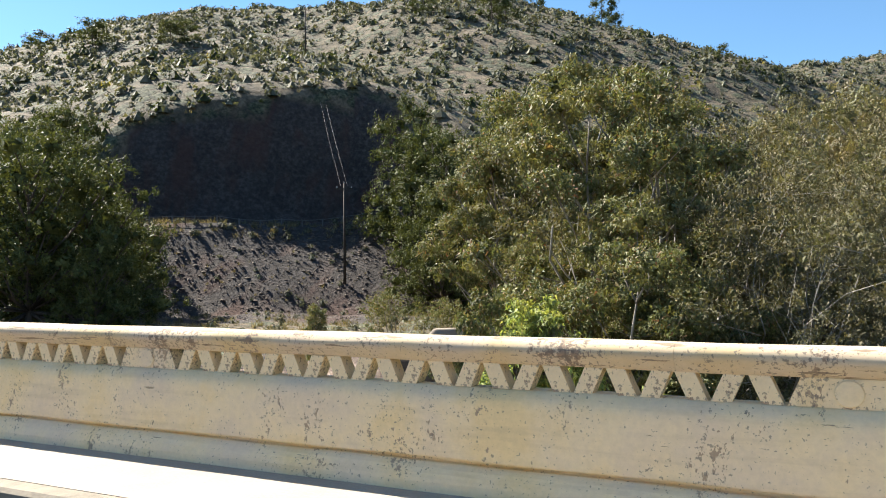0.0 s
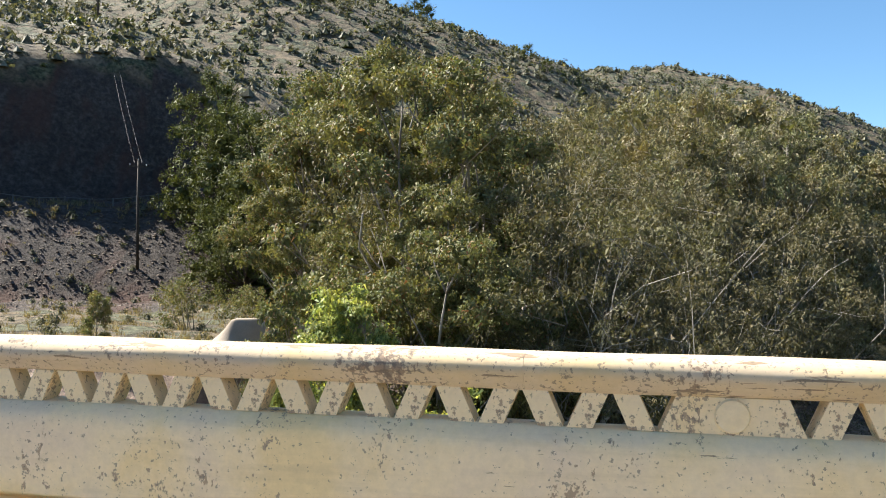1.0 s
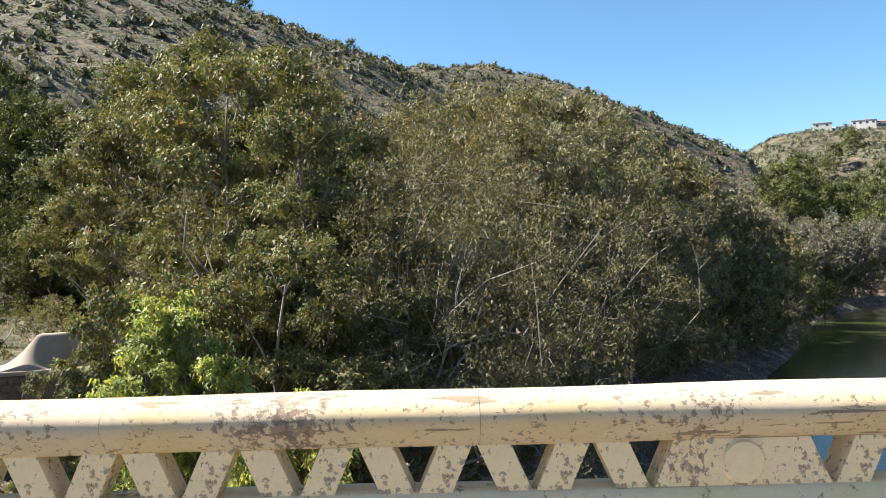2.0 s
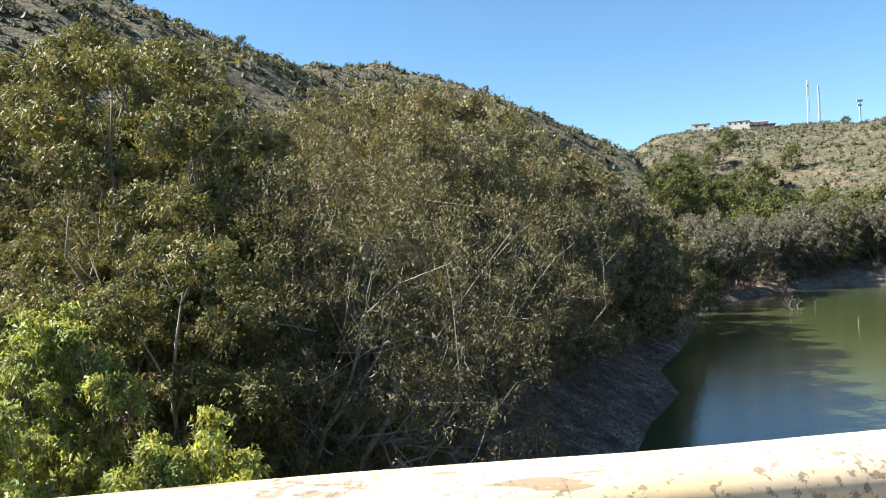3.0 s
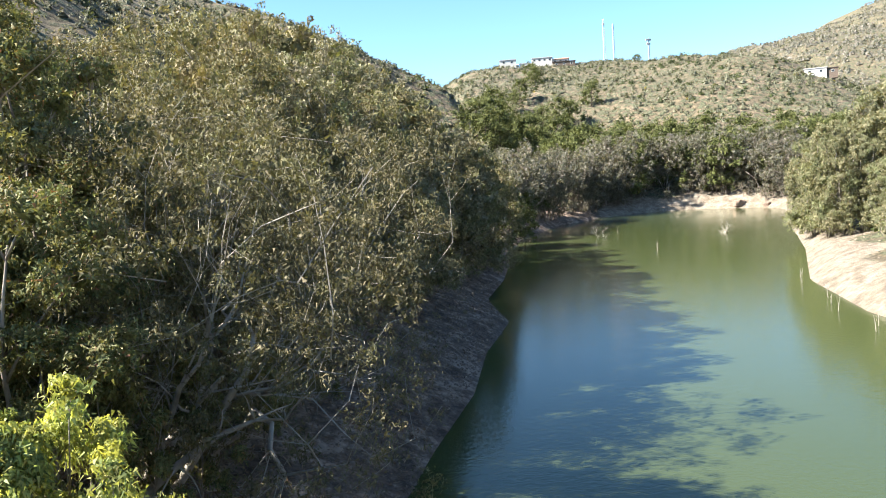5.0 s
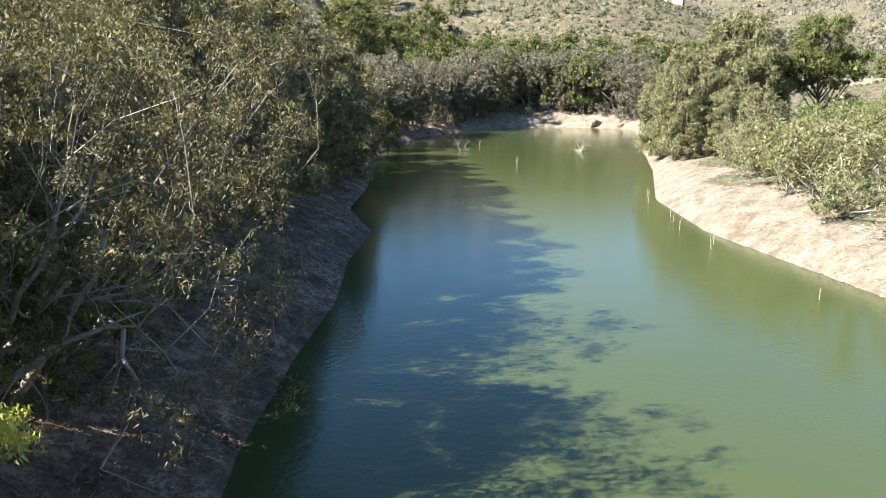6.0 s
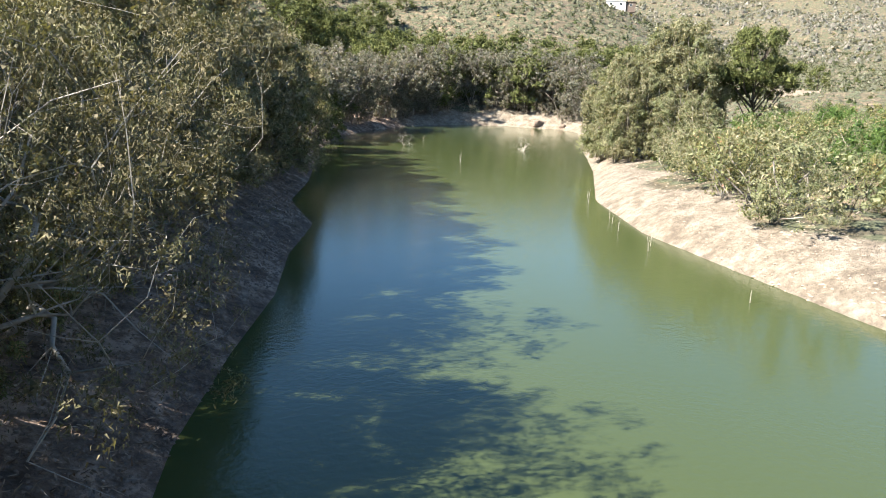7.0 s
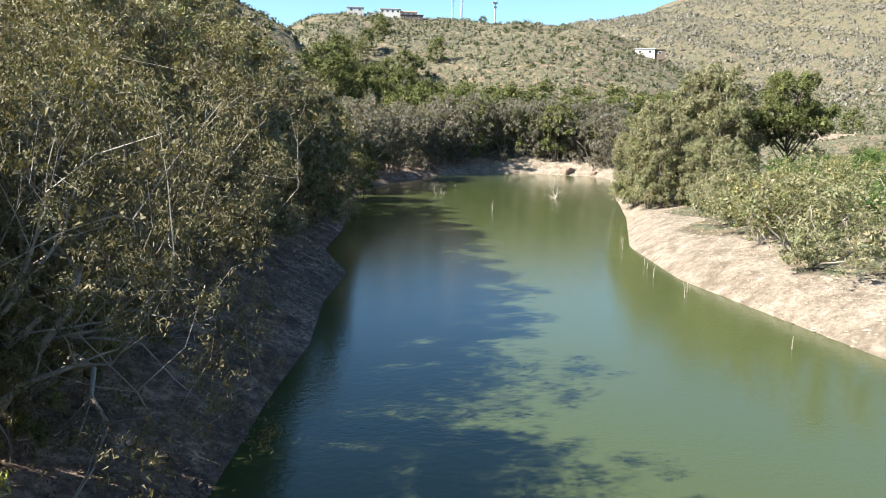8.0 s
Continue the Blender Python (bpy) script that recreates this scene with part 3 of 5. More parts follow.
def foliage(r, ends, total, size, flat, long, wide, hang, gap, inner, fuzz, spray=0.32, per=24):
    """Leaves in drooping sprays about lumpy clumps at the twig ends, with coarser leaf masses inside each clump."""
    P = np.array([e[0] for e in ends])
    D = np.array([e[1] for e in ends])
    pick = spaced(r, P, size * gap)
    R = size * r.uniform(0.6, 1.3, len(pick))
    share = R ** 2 / (R ** 2).sum()
    C = P[pick] + D[pick] * size * 0.3
    m = max(1, total // per)
    k = r.choice(len(pick), m, p=share)
    d = unit(r.normal(0, 1, (m, 3)) + np.array((0, 0, 0.45)))
    lump = 1 + 0.25 * np.sin(d[:, 0] * 4.1 + k * 1.7) * np.cos(d[:, 1] * 4.7 + k * 2.3)
    q = np.where(r.random(m) < 0.1, r.uniform(1.0, 1.45, m), r.uniform(0.55, 1.05, m)) * lump * R[k]
    centre = C[k] + d * q[:, None] * np.array((1, 1, flat))
    reach = spray * r.uniform(0.6, 1.4, m)
    idx = np.repeat(np.arange(m), per)
    n = len(idx)
    off = r.normal(0, 0.55, (n, 3)) * reach[idx][:, None]
    off[:, 2] -= 0.35 * hang * np.abs(off[:, 2])
    B = centre[idx] + off
    nor = unit(d[idx] + r.normal(0, fuzz, (n, 3)))
    a = unit(unit(r.normal(0, 1, (n, 3))) + np.array((0, 0, -hang)) + 0.3 * d[idx])
    b = unit(np.cross(nor, a))
    L = (long * r.uniform(0.6, 1.4, n))[:, None]
    W = (wide * r.uniform(0.6, 1.4, n))[:, None]
    outer = np.stack([B - a * L * 0.3 + b * W / 2, B - a * L * 0.3 - b * W / 2, B + a * L * 0.7], 1)
    k = r.choice(len(pick), inner, p=share)
    d = unit(r.normal(0, 1, (inner, 3)))
    M = C[k] + d * (R[k] * r.uniform(0.1, 0.55, inner))[:, None] * np.array((1, 1, flat))
    nor = unit(d + r.normal(0, 0.8, (inner, 3)))
    a = unit(np.cross(nor, r.normal(0, 1, (inner, 3))))
    b = np.cross(nor, a)
    L = (long * r.uniform(0.5, 0.85, inner))[:, None]
    W = L * r.uniform(0.45, 0.8, (inner, 1))
    core = np.stack([M - a * L - b * W, M - a * L * 0.6 + b * W, M + a * L], 1)
    return [outer, core]


def tree(name, label, seed, bark, leaf, height, stems=1, lean=0.2, levels=3, spread=0.6, ratio=0.7, thick=0.16, leaves=9000, size=0.7, flat=0.6, long=0.2, wide=0.06, hang=0.6, sides=5, bare=0.0, gap=1.1, show=0.35, inner=5400, fuzz=0.6, upper=0.0, spray=0.32, per=24, group="", category="tree", **more):
    r = np.random.default_rng(seed)
    lines, ends = skeleton_of(r, height, stems, lean, levels, spread, ratio, thick, **more)
    Q = np.array([e[0] for e in ends])
    near = (((Q[:, None] - Q[None]) ** 2).sum(-1) < (height * 0.13) ** 2).sum(1)
    ends = [e for e, c in zip(ends, near) if c > 4] or ends
    Q = np.array([e[0] for e in ends])
    out = np.hypot(Q[:, 0], Q[:, 1])
    fit_in = (Q[:, 2] <= np.percentile(Q[:, 2], 95)) & (out <= np.percentile(out, 96)) & (Q[:, 2] >= upper * Q[:, 2].max())
    ends = [e for e, c in zip(ends, fit_in) if c]
    top = max(e[0][2] for e in ends)
    k = height / top
    lines = [(np.array(p) * k, np.array(q) * (0.7 + 0.3 * k)) for p, q in lines]
    ends = [(p * k, d) for p, d in ends]
    reach_out = max(math.hypot(e[0][0], e[0][1]) for e in ends)
    lines = [l for l in lines if l[0][-1][2] < height * 1.03 and math.hypot(l[0][-1][0], l[0][-1][1]) < reach_out * 1.05]
    root = thing(name, label, category, group=group)
    big = [l for l in lines if l[1][0] > thick * 0.6]
    limbs = [l for l in lines if thick * 0.34 < l[1][0] <= thick * 0.6]
    small = [l for l in lines if l[1][0] <= thick * 0.34]
    small = [l for l in small if r.random() < show]
    part("trunk", mesh_of("trunk", *tubes(big, sides + 2), bark, True), None, root)
    if limbs:
        part("limb", mesh_of("limb", *tubes(limbs, sides), bark, True), None, root)["kind"] = "stuff"
    if small:
        part("twig", mesh_of("twig", *tubes([(p[::2], q[::2]) for p, q in small], 3), M_DEAD if bare else bark, False), None, root)["kind"] = "stuff"
    if bare:
        r.shuffle(ends)
        ends = ends[: int(len(ends) * (1 - bare))]
    if leaves:
        part("crown", quads_of("crown", foliage(r, ends, leaves, size, flat, long, wide, hang, gap, inner, fuzz, spray, per), leaf), None, root)["kind"] = "stuff"
    return root


def tufted(name, label, seed, bark, leaf, height, low, width, clumps, size, gap, leaves, long, wide, stems=2, thick=0.18, flat=0.75, hang=0.7, spray=0.26, per=26, twigs=3, sides=5, cores=22, top_heavy=0.6, group=""):
    """A tree with a crown of separate leafy clumps inside an uneven dome, each on its own limb from one of the stems."""
    r = np.random.default_rng(seed)
    root = thing(name, label, "tree", group=group)
    turn0 = r.uniform(0, 6.28)
    paths = []
    for i in range(stems):
        q = turn0 + i * 6.28 / stems + r.normal(0, 0.3)
        out = width * (0.20 if stems > 1 else 0.04) * r.uniform(0.6, 1.3)
        bend = r.normal(0, 0.025 * height, (7, 2)).cumsum(0) * 0.45
        zs = np.linspace(0, height * r.uniform(0.62, 0.74), 7)
        f = (zs / zs[-1]) ** 0.8
        paths.append(np.stack([0.18 * (stems > 1) * math.cos(q) + out * math.cos(q) * f + bend[:, 0] * f, 0.18 * (stems > 1) * math.sin(q) + out * math.sin(q) * f + bend[:, 1] * f, zs - 0.5 * (1 - f)], 1))
    lines = [(p, thick * r.uniform(0.75, 1.0) * np.linspace(1, 0.2, 7)) for p in paths]
    n = clumps * 14
    a, e = r.uniform(0, 6.28, n), r.uniform(0, 1, n)
    lobes = 1 + 0.16 * np.sin(a * 2 + seed) + 0.12 * np.sin(a * 3 + seed * 2.7)
    rise = e ** top_heavy
    belly = np.sqrt(np.clip(1 - (np.abs(rise - 0.35) / 0.66) ** 2.2, 0.02, 1))
    rad = 0.5 * width * lobes * belly * r.uniform(0, 1, n) ** 0.4
    P = np.stack([rad * np.cos(a), rad * np.sin(a), height * (low + (1 - low) * rise) - size * flat], 1)
    pick = spaced(r, P, gap)[:clumps]
    C = P[pick]
    R = size * r.uniform(0.65, 1.3, len(C))
    limbs, fine = [], []
    for c, q in zip(C, R):
        stem = paths[int(np.argmin([np.hypot(*(c[:2] - np.array([np.interp(c[2] * 0.75, p[:, 2], p[:, 0]), np.interp(c[2] * 0.75, p[:, 2], p[:, 1])]))) for p in paths]))]
        far = np.hypot(*(c[:2] - stem[-1][:2]))
        z = min(max(c[2] - 0.9 * far - 0.8, height * 0.15), stem[-1][2])
        foot = np.array([np.interp(z, stem[:, 2], stem[:, 0]), np.interp(z, stem[:, 2], stem[:, 1]), z])
        mid = foot + (c - foot) * 0.5 + r.normal(0, 0.12, 3) * far * 0.5 + np.array((0, 0, -0.08 * far))
        w = thick * r.uniform(0.24, 0.4)
        limbs.append(([foot, mid, c], [w, w * 0.7, w * 0.3]))
        for i in range(twigs):
            tip = c + unit(r.normal(0, 1, 3) + np.array((0, 0, 0.5))) * q * np.array((1, 1, flat))
            fine.append(([mid + (c - mid) * r.uniform(0.3, 1), (c + tip) / 2 + r.normal(0, 0.1, 3), tip], [w * 0.35, w * 0.22, w * 0.1]))
    part("trunk", mesh_of("trunk", *tubes(lines, sides + 3), bark, True), None, root)
    part("limb", mesh_of("limb", *tubes(limbs, sides), bark, True), None, root)["kind"] = "stuff"
    if fine:
        part("twig", mesh_of("twig", *tubes(fine, 3), bark), None, root)["kind"] = "stuff"
    m = leaves // per
    share = R ** 2 / (R ** 2).sum()
    k = r.choice(len(C), m, p=share)
    d = unit(r.normal(0, 1, (m, 3)) + np.array((0, 0, 0.35)))
    lump = 1 + 0.22 * np.sin(d[:, 0] * 4.1 + k * 1.7) * np.cos(d[:, 1] * 4.7 + k * 2.3)
    q = np.where(r.random(m) < 0.08, r.uniform(1.0, 1.4, m), r.uniform(0.6, 1.02, m)) * lump * R[k]
    centre = C[k] + d * q[:, None] * np.array((1, 1, flat))
    idx = np.repeat(np.arange(m), per)
    n = len(idx)
    off = r.normal(0, 0.55, (n, 3)) * (spray * r.uniform(0.6, 1.4, m))[idx][:, None]
    off[:, 2] -= 0.3 * hang * np.abs(off[:, 2])
    B = centre[idx] + off
    nor = unit(d[idx] + r.normal(0, 0.4, (n, 3)))
    ax = unit(unit(r.normal(0, 1, (n, 3))) + np.array((0, 0, -hang)) + 0.3 * d[idx])
    b = unit(np.cross(nor, ax))
    L = (long * r.uniform(0.6, 1.4, n))[:, None]
    W = (wide * r.uniform(0.6, 1.4, n))[:, None]
    outer = np.stack([B - ax * L * 0.3 + b * W / 2, B - ax * L * 0.3 - b * W / 2, B + ax * L * 0.7], 1)
    idx = np.repeat(np.arange(len(C)), cores)
    n = len(idx)
    d = unit(r.normal(0, 1, (n, 3)))
    M = C[idx] + d * (R[idx] * r.uniform(0.05, 0.42, n))[:, None] * np.array((1, 1, flat))
    ax = unit(np.cross(d, r.normal(0, 1, (n, 3))))
    b = np.cross(d, ax)
    L = (R[idx] * r.uniform(0.14, 0.24, n))[:, None]
    core = np.stack([M - ax * L - b * L, M - ax * L + b * L, M + ax * L], 1)
    part("crown", quads_of("crown", [outer, core], leaf), None, root)["kind"] = "stuff"
    return root


def round_pine(name, label, seed, height, low, width, clumps, size, leaves, inner, long, wide, thick, flat=0.72, group=""):
    """A pine with a domed crown of rounded needle clumps carried by bowed limbs on one trunk."""
    r = np.random.default_rng(seed)
    root = thing(name, label, "tree", group=group)
    lean = r.normal(0, 0.04, 2)
    trunk = [(lean[0] * z, lean[1] * z, z) for z in np.linspace(-0.5, height * 0.86, 7)]
    lines = [(trunk, list(np.linspace(thick, thick * 0.3, 7)))]
    ends = []
    for i in range(clumps):
        q = (i + 0.5) / clumps
        z = height * (low + (1 - low) * q ** 0.8) - size * 0.4
        out = width * 0.5 * math.sqrt(max(0.03, 1 - q ** 2.2)) * r.uniform(0.6, 1.0) * (0.75 + 0.25 * min(1, q * 4))
        a = i * 2.4 + r.normal(0, 0.3)
        p = np.array((lean[0] * z + out * math.cos(a), lean[1] * z + out * math.sin(a), z + r.normal(0, size * 0.15)))
        foot = np.array((lean[0] * z, lean[1] * z, max(height * 0.12, z - out * 0.5)))
        lines.append(([foot, (foot + p) / 2 + np.array((0, 0, -0.06 * out)), p], [thick * 0.4, thick * 0.25, thick * 0.1]))
        ends.append((p, np.array((0.0, 0.0, 1.0))))
    part("trunk", mesh_of("trunk", *tubes(lines[:1], 8), M_DARKBARK, True), None, root)
    part("limb", mesh_of("limb", *tubes(lines[1:], 4), M_DARKBARK), None, root)["kind"] = "stuff"
    part("crown", quads_of("crown", foliage(r, ends, leaves, size, flat, long, wide, -0.5, 0.05, inner, 0.45, size * 0.3, 20), L_PINE), None, root)["kind"] = "stuff"
    return root


class Stand:
    """Trees of one kind: the first one of each variant is built, the rest are copies of it."""

    def __init__(self, makers):
        self.makers, self.made, self.count = makers, {}, 0

    def put(self, x, y, scale=1.0, turn=None, which=None, sink=0.15, tall=1.0):
        i = self.count % len(self.makers) if which is None else which
        self.count += 1
        turn = (self.count * 137.5) % 360 if turn is None else turn
        z = float(rough_z(x, y)) - sink
        m = Matrix.LocRotScale((x, y, z), Euler((0, 0, radians(turn))), (scale, scale, scale * tall))
        if i not in self.made:
            self.made[i] = self.makers[i]()
            self.made[i].matrix_world = m
        else:
            src = self.made[i]
            made = copy_thing(src, Matrix.Identity(4))
            made.matrix_basis = m
            return made
        return self.made[i]


GUMS = "eucalyptus trees on the bank"
gum = Stand([lambda i=i: tufted("eucalyptus_tree", "tall eucalyptus with pale trunks and olive clumps of leaves", 20 + i, M_BARK, L_GUM, 15.5, 0.30, 9.2, 25, 1.25, 2.35, 34000, 0.21, 0.085, stems=2 + i % 2, thick=0.2, flat=0.58, twigs=4, group=GUMS) for i in range(4)])
dry = Stand([lambda i=i: tufted("eucalyptus_tree", "dense brownish-olive eucalyptus with drooping sprays of leaves", 40 + i, M_BARK, (L_DRY, L_OLD)[i % 2], 15.5, 0.26, 8.8, 38, 1.2, 1.9, 31000, 0.19, 0.07, stems=3, thick=0.15, flat=0.85, hang=0.9, twigs=5, cores=6, top_heavy=0.8, group=GUMS) for i in range(4)])
deep = Stand([lambda i=i: tufted("eucalyptus_tree", "olive eucalyptus in the thicket beside the water", 46 + i, M_BARK, (L_OLD, L_DRY)[i % 2], 15.5, 0.14, 8.6, 48, 1.3, 1.6, 18000, 0.31, 0.125, stems=3, thick=0.15, flat=0.85, hang=0.9, twigs=2, per=18, top_heavy=0.8, group=GUMS) for i in range(3)])
naked = Stand([lambda i=i: tree("eucalyptus_tree", "half-bare eucalyptus with many whitish branches", 50 + i, M_DEAD, L_BROWN, 11, stems=4, lean=0.34, levels=3, spread=0.6, ratio=0.75, thick=0.16, leaves=26000, inner=1500, size=0.85, flat=0.8, long=0.15, wide=0.045, hang=0.9, gap=1.3, bare=0.25, show=0.75, wander=0.34, clear=0.2, kids=(2, 2), fuzz=0.5, spray=0.26, per=22, group=GUMS) for i in range(2)])
young = Stand([lambda i=i: tufted("young_eucalyptus", "young eucalyptus with %s drooping leaves" % ("fresh yellow-green" if i < 2 else "olive and reddish"), 60 + i, M_BARK, L_YOUNG if i < 2 else L_GUM, 7, 0.12, 2.3 if i < 2 else 3.0, 26, 0.42, 0.55, 14000, 0.16, 0.056, stems=2, thick=0.06, flat=1.0, hang=1.0, spray=0.15, cores=14, top_heavy=0.85, group="young eucalyptus trees") for i in range(4)])
pine = Stand([lambda i=i: tufted("pine_tree", "dense dark green pine with rounded needle clumps", 80 + i, M_DARKBARK, L_PINE, 11, 0.06, 7.4, 46, 1.2, 1.45, 19000, 0.24, 0.085, stems=1, thick=0.24, flat=0.8, hang=-0.4, twigs=1, cores=26, top_heavy=0.9, group="dark pines on the slopes") for i in range(3)])
umbrella = Stand([lambda: tufted("stone_pine", "tall dark green stone pine with a bare trunk", 93, M_DARKBARK, L_PINE, 13, 0.42, 9.0, 30, 1.35, 1.6, 26000, 0.26, 0.1, stems=1, thick=0.28, flat=0.6, hang=-0.4, twigs=1, cores=26, top_heavy=0.7)])
grey = Stand([lambda i=i: tree("shore_tree", "grey-green tree standing near the shore", 100 + i, M_BARK, L_GREY, 12, stems=5, lean=0.14, levels=2, spread=0.42, ratio=0.72, thick=0.12, leaves=3600, inner=1500, size=1.15, flat=1.35, long=0.36, wide=0.15, hang=0.8, gap=1.0, sides=2, clear=0.02, show=0.15, kids=(2, 2), group="trees along the far shore") for i in range(4)])
rightgum = Stand([lambda i=i: tufted("eucalyptus_tree", "sunlit eucalyptus on the sandy bank", 110 + i, M_BARK, L_OLIVE, 15, 0.14, 6.4, 40, 1.05, 1.45, 24000, 0.26, 0.105, stems=4, thick=0.16, flat=0.95, hang=0.9, per=20, twigs=2, top_heavy=0.85, group="eucalyptus trees on the sunny bank") for i in range(3)])
farpine = Stand([lambda i=i: round_pine("pine_tree", "round dark green pine on the far slope", 120 + i, 8, 0.06, 7.0, 13, 1.75, 2000, 700, 0.42, 0.17, 0.15, group="dark pines on the far slope") for i in range(3)])
bush = Stand([lambda i=i: tree("bush", ("grey-olive bush at the water's edge", "olive-green bush on the bank", "bright green bush on the bank")[i], 140 + i, M_BARK, (L_OLIVE, L_GUM, L_BRIGHT)[i], 4.5, stems=7, lean=0.6, levels=1, spread=0.5, ratio=0.6, thick=0.06, leaves=4400, inner=1300, size=0.85, flat=0.95, long=0.18, wide=0.07, hang=0.4, gap=0.8, sides=2, clear=0.02, show=0.4, kids=(3, 3), group="bushes on the bank", category="bush") for i in range(3)])

lowbush = Stand([lambda i=i: tree("bush", "grey-brown brushwood at the water's edge", 150 + i, M_BARK, L_GREY, 4.5, stems=6, lean=0.6, levels=1, spread=0.5, ratio=0.6, thick=0.06, leaves=700, inner=300, size=0.95, flat=0.95, long=0.36, wide=0.15, hang=0.4, gap=0.8, sides=2, clear=0.02, show=0.1, kids=(3, 3), group="bushes on the bank", category="bush") for i in range(2)])


def polar(az, d):
    return d * math.sin(radians(az)), d * math.cos(radians(az))


def along(s, u):
    """A spot by metres along the left shore and inland from it."""
    return 3.7 + 0.534 * s - 0.845 * u, 23.6 + 0.845 * s + 0.534 * u


def topped(stand, az, d, top, which, lumps):
    """A tree whose crown reaches the height top, seen from the bridge at that bearing and distance."""
    x, y = -1.2 + d * math.sin(radians(az)), -2.5 + d * math.cos(radians(az))
    return stand.put(x, y, (top - float(rough_z(x, y))) / (15.5 + lumps), which=which)


# the tall gums beside the terrace
for az, d, top, w in [(-21.5, 43, 9.4, 0), (-18.8, 47, 12.0, 1), (-16.5, 43, 12.4, 2), (-14.3, 48, 13.9, 3), (-11.8, 43, 11.4, 0), (-9.6, 48, 11.4, 1), (-8.2, 40, 7.0, 2), (-13, 36, 5.0, 3), (-5.5, 45, 7.8, 0), (-17.8, 35, 3.6, 2), (-13.0, 30.5, 8.8, 1), (-8.8, 31, 6.6, 3), (-11.5, 25, 3.4, 2)]:
    topped(gum, az, d, top, w, -0.6)
# the browner thicket that follows the shore: its high back, its middle and the lower trees over the bank
for az, d, top, w in [(-2.4, 47, 9.6, 1), (0.2, 53, 11.8, 0), (2.6, 47, 10.2, 3), (7.0, 51, 11.2, 1), (10.6, 54, 10.6, 2), (-4.2, 37, 5.0, 2), (-0.6, 39, 6.8, 3), (2.6, 39, 6.6, 0), (5.6, 43, 7.8, 1), (8.4, 44, 7.4, 2), (11.0, 47, 7.2, 3), (13.4, 52, 6.4, 0), (1.6, 35, 4.4, 2)]:
    topped(dry, az, d, top, w, -1.0)
for az, d, top, w in [(4.8, 57, 13.0, 1), (9.0, 60, 12.8, 0), (11.4, 66, 12.6, 2), (13.0, 61, 10.0, 1), (13.8, 73, 11.8, 0), (15.4, 78, 11.2, 2), (16.9, 84, 10.6, 1), (18.4, 90, 9.4, 0), (19.8, 98, 8.0, 2), (21.0, 110, 6.8, 1), (22.3, 122, 5.0, 0), (23.3, 134, 3.6, 2), (20.6, 82, 5.8, 1), (22.0, 92, 4.6, 0), (23.2, 105, 3.6, 2), (24.2, 120, 2.2, 1), (15.2, 58, 5.8, 2), (16.9, 64, 4.8, 1), (18.3, 71, 3.8, 0), (19.7, 79, 2.6, 2), (21.0, 88, 1.6, 1), (22.2, 100, 0.6, 0)]:
    topped(deep, az, d, top, w, -1.0)
for x, y, k, w, turn in [(-3.0, 25.0, 0.95, 0, 20), (-1.2, 28.5, 1.05, 1, 0), (1.4, 31.5, 1.0, 0, 80), (-5.4, 29.0, 1.1, 1, 140)]:
    naked.put(x, y, k, which=w, turn=turn)
for s, u, k in [(116, 8, 1.1), (126, 8, 1.1), (137, 7, 1.2), (95, 12, 1.0), (108, 10, 1.0), (122, 13, 1.2), (101, 6, 0.8), (112, 5, 0.8), (88, 9, 0.9)]:
    farpine.put(*along(s, u), k)
# low growth under the thicket
for s, u, k, w in [(15, 9, 0.5, 1), (21, 8, 0.5, 0), (29, 7, 0.55, 1), (37, 6, 0.6, 0), (47, 6, 0.55, 1), (56, 6, 0.55, 0), (-8, 14, 0.6, 1), (66, 5, 0.55, 1), (75, 4, 0.6, 0)]:
    bush.put(*along(s, u), k, which=w)
# fresh young trees just below the bridge
for x, y, top, w in [(-4.2, 15.6, -0.8, 0), (-8.5, 19.2, 1.5, 1), (-7.6, 18.4, 0.9, 0), (-8.4, 15.8, -0.4, 1), (-5.5, 15.6, -1.3, 1), (-3.5, 14.2, -2.2, 0), (-1.6, 24.4, -2.4, 2), (1.0, 28.2, -3.0, 3), (-3.4, 22.2, -1.8, 2), (3.6, 32.5, -3.2, 2), (-5.2, 22.6, 1.4, 2), (-6.6, 23.0, 2.0, 3), (-10.5, 20.2, 1.3, 3), (-10.9, 18.6, -0.4, 2), (-19.2, 22.6, 0.4, 3)]:
    young.put(x, y, (top - float(rough_z(x, y))) / 7.4, which=w)
# pines beside the cut and at the end of the terrace
for az, d, k in [(-29.4, 78, 1.2), (-28.6, 72, 1.3), (-26.8, 69, 1.4), (-25, 66, 1.3), (-28.6, 66, 0.9), (-21.5, 72, 1.35), (-27.8, 62, 0.95), (-52.6, 56, 0.8), (-54.2, 48, 1.0), (-58, 46, 1.1), (-56, 57, 1.15), (-60, 52, 1.1), (-54.2, 43, 0.55), (-57.5, 64, 1.35), (-55.5, 72, 1.2), (-53.6, 67, 0.9), (-54, 80, 1.2), (-51.4, 65, 0.92)]:
    pine.put(*polar(az, d), k)
bush.put(-25.5, 40, 0.6, which=1)
bush.put(-22.5, 41, 0.55, which=1)
bush.put(-15.5, 38.5, 0.7, which=1)
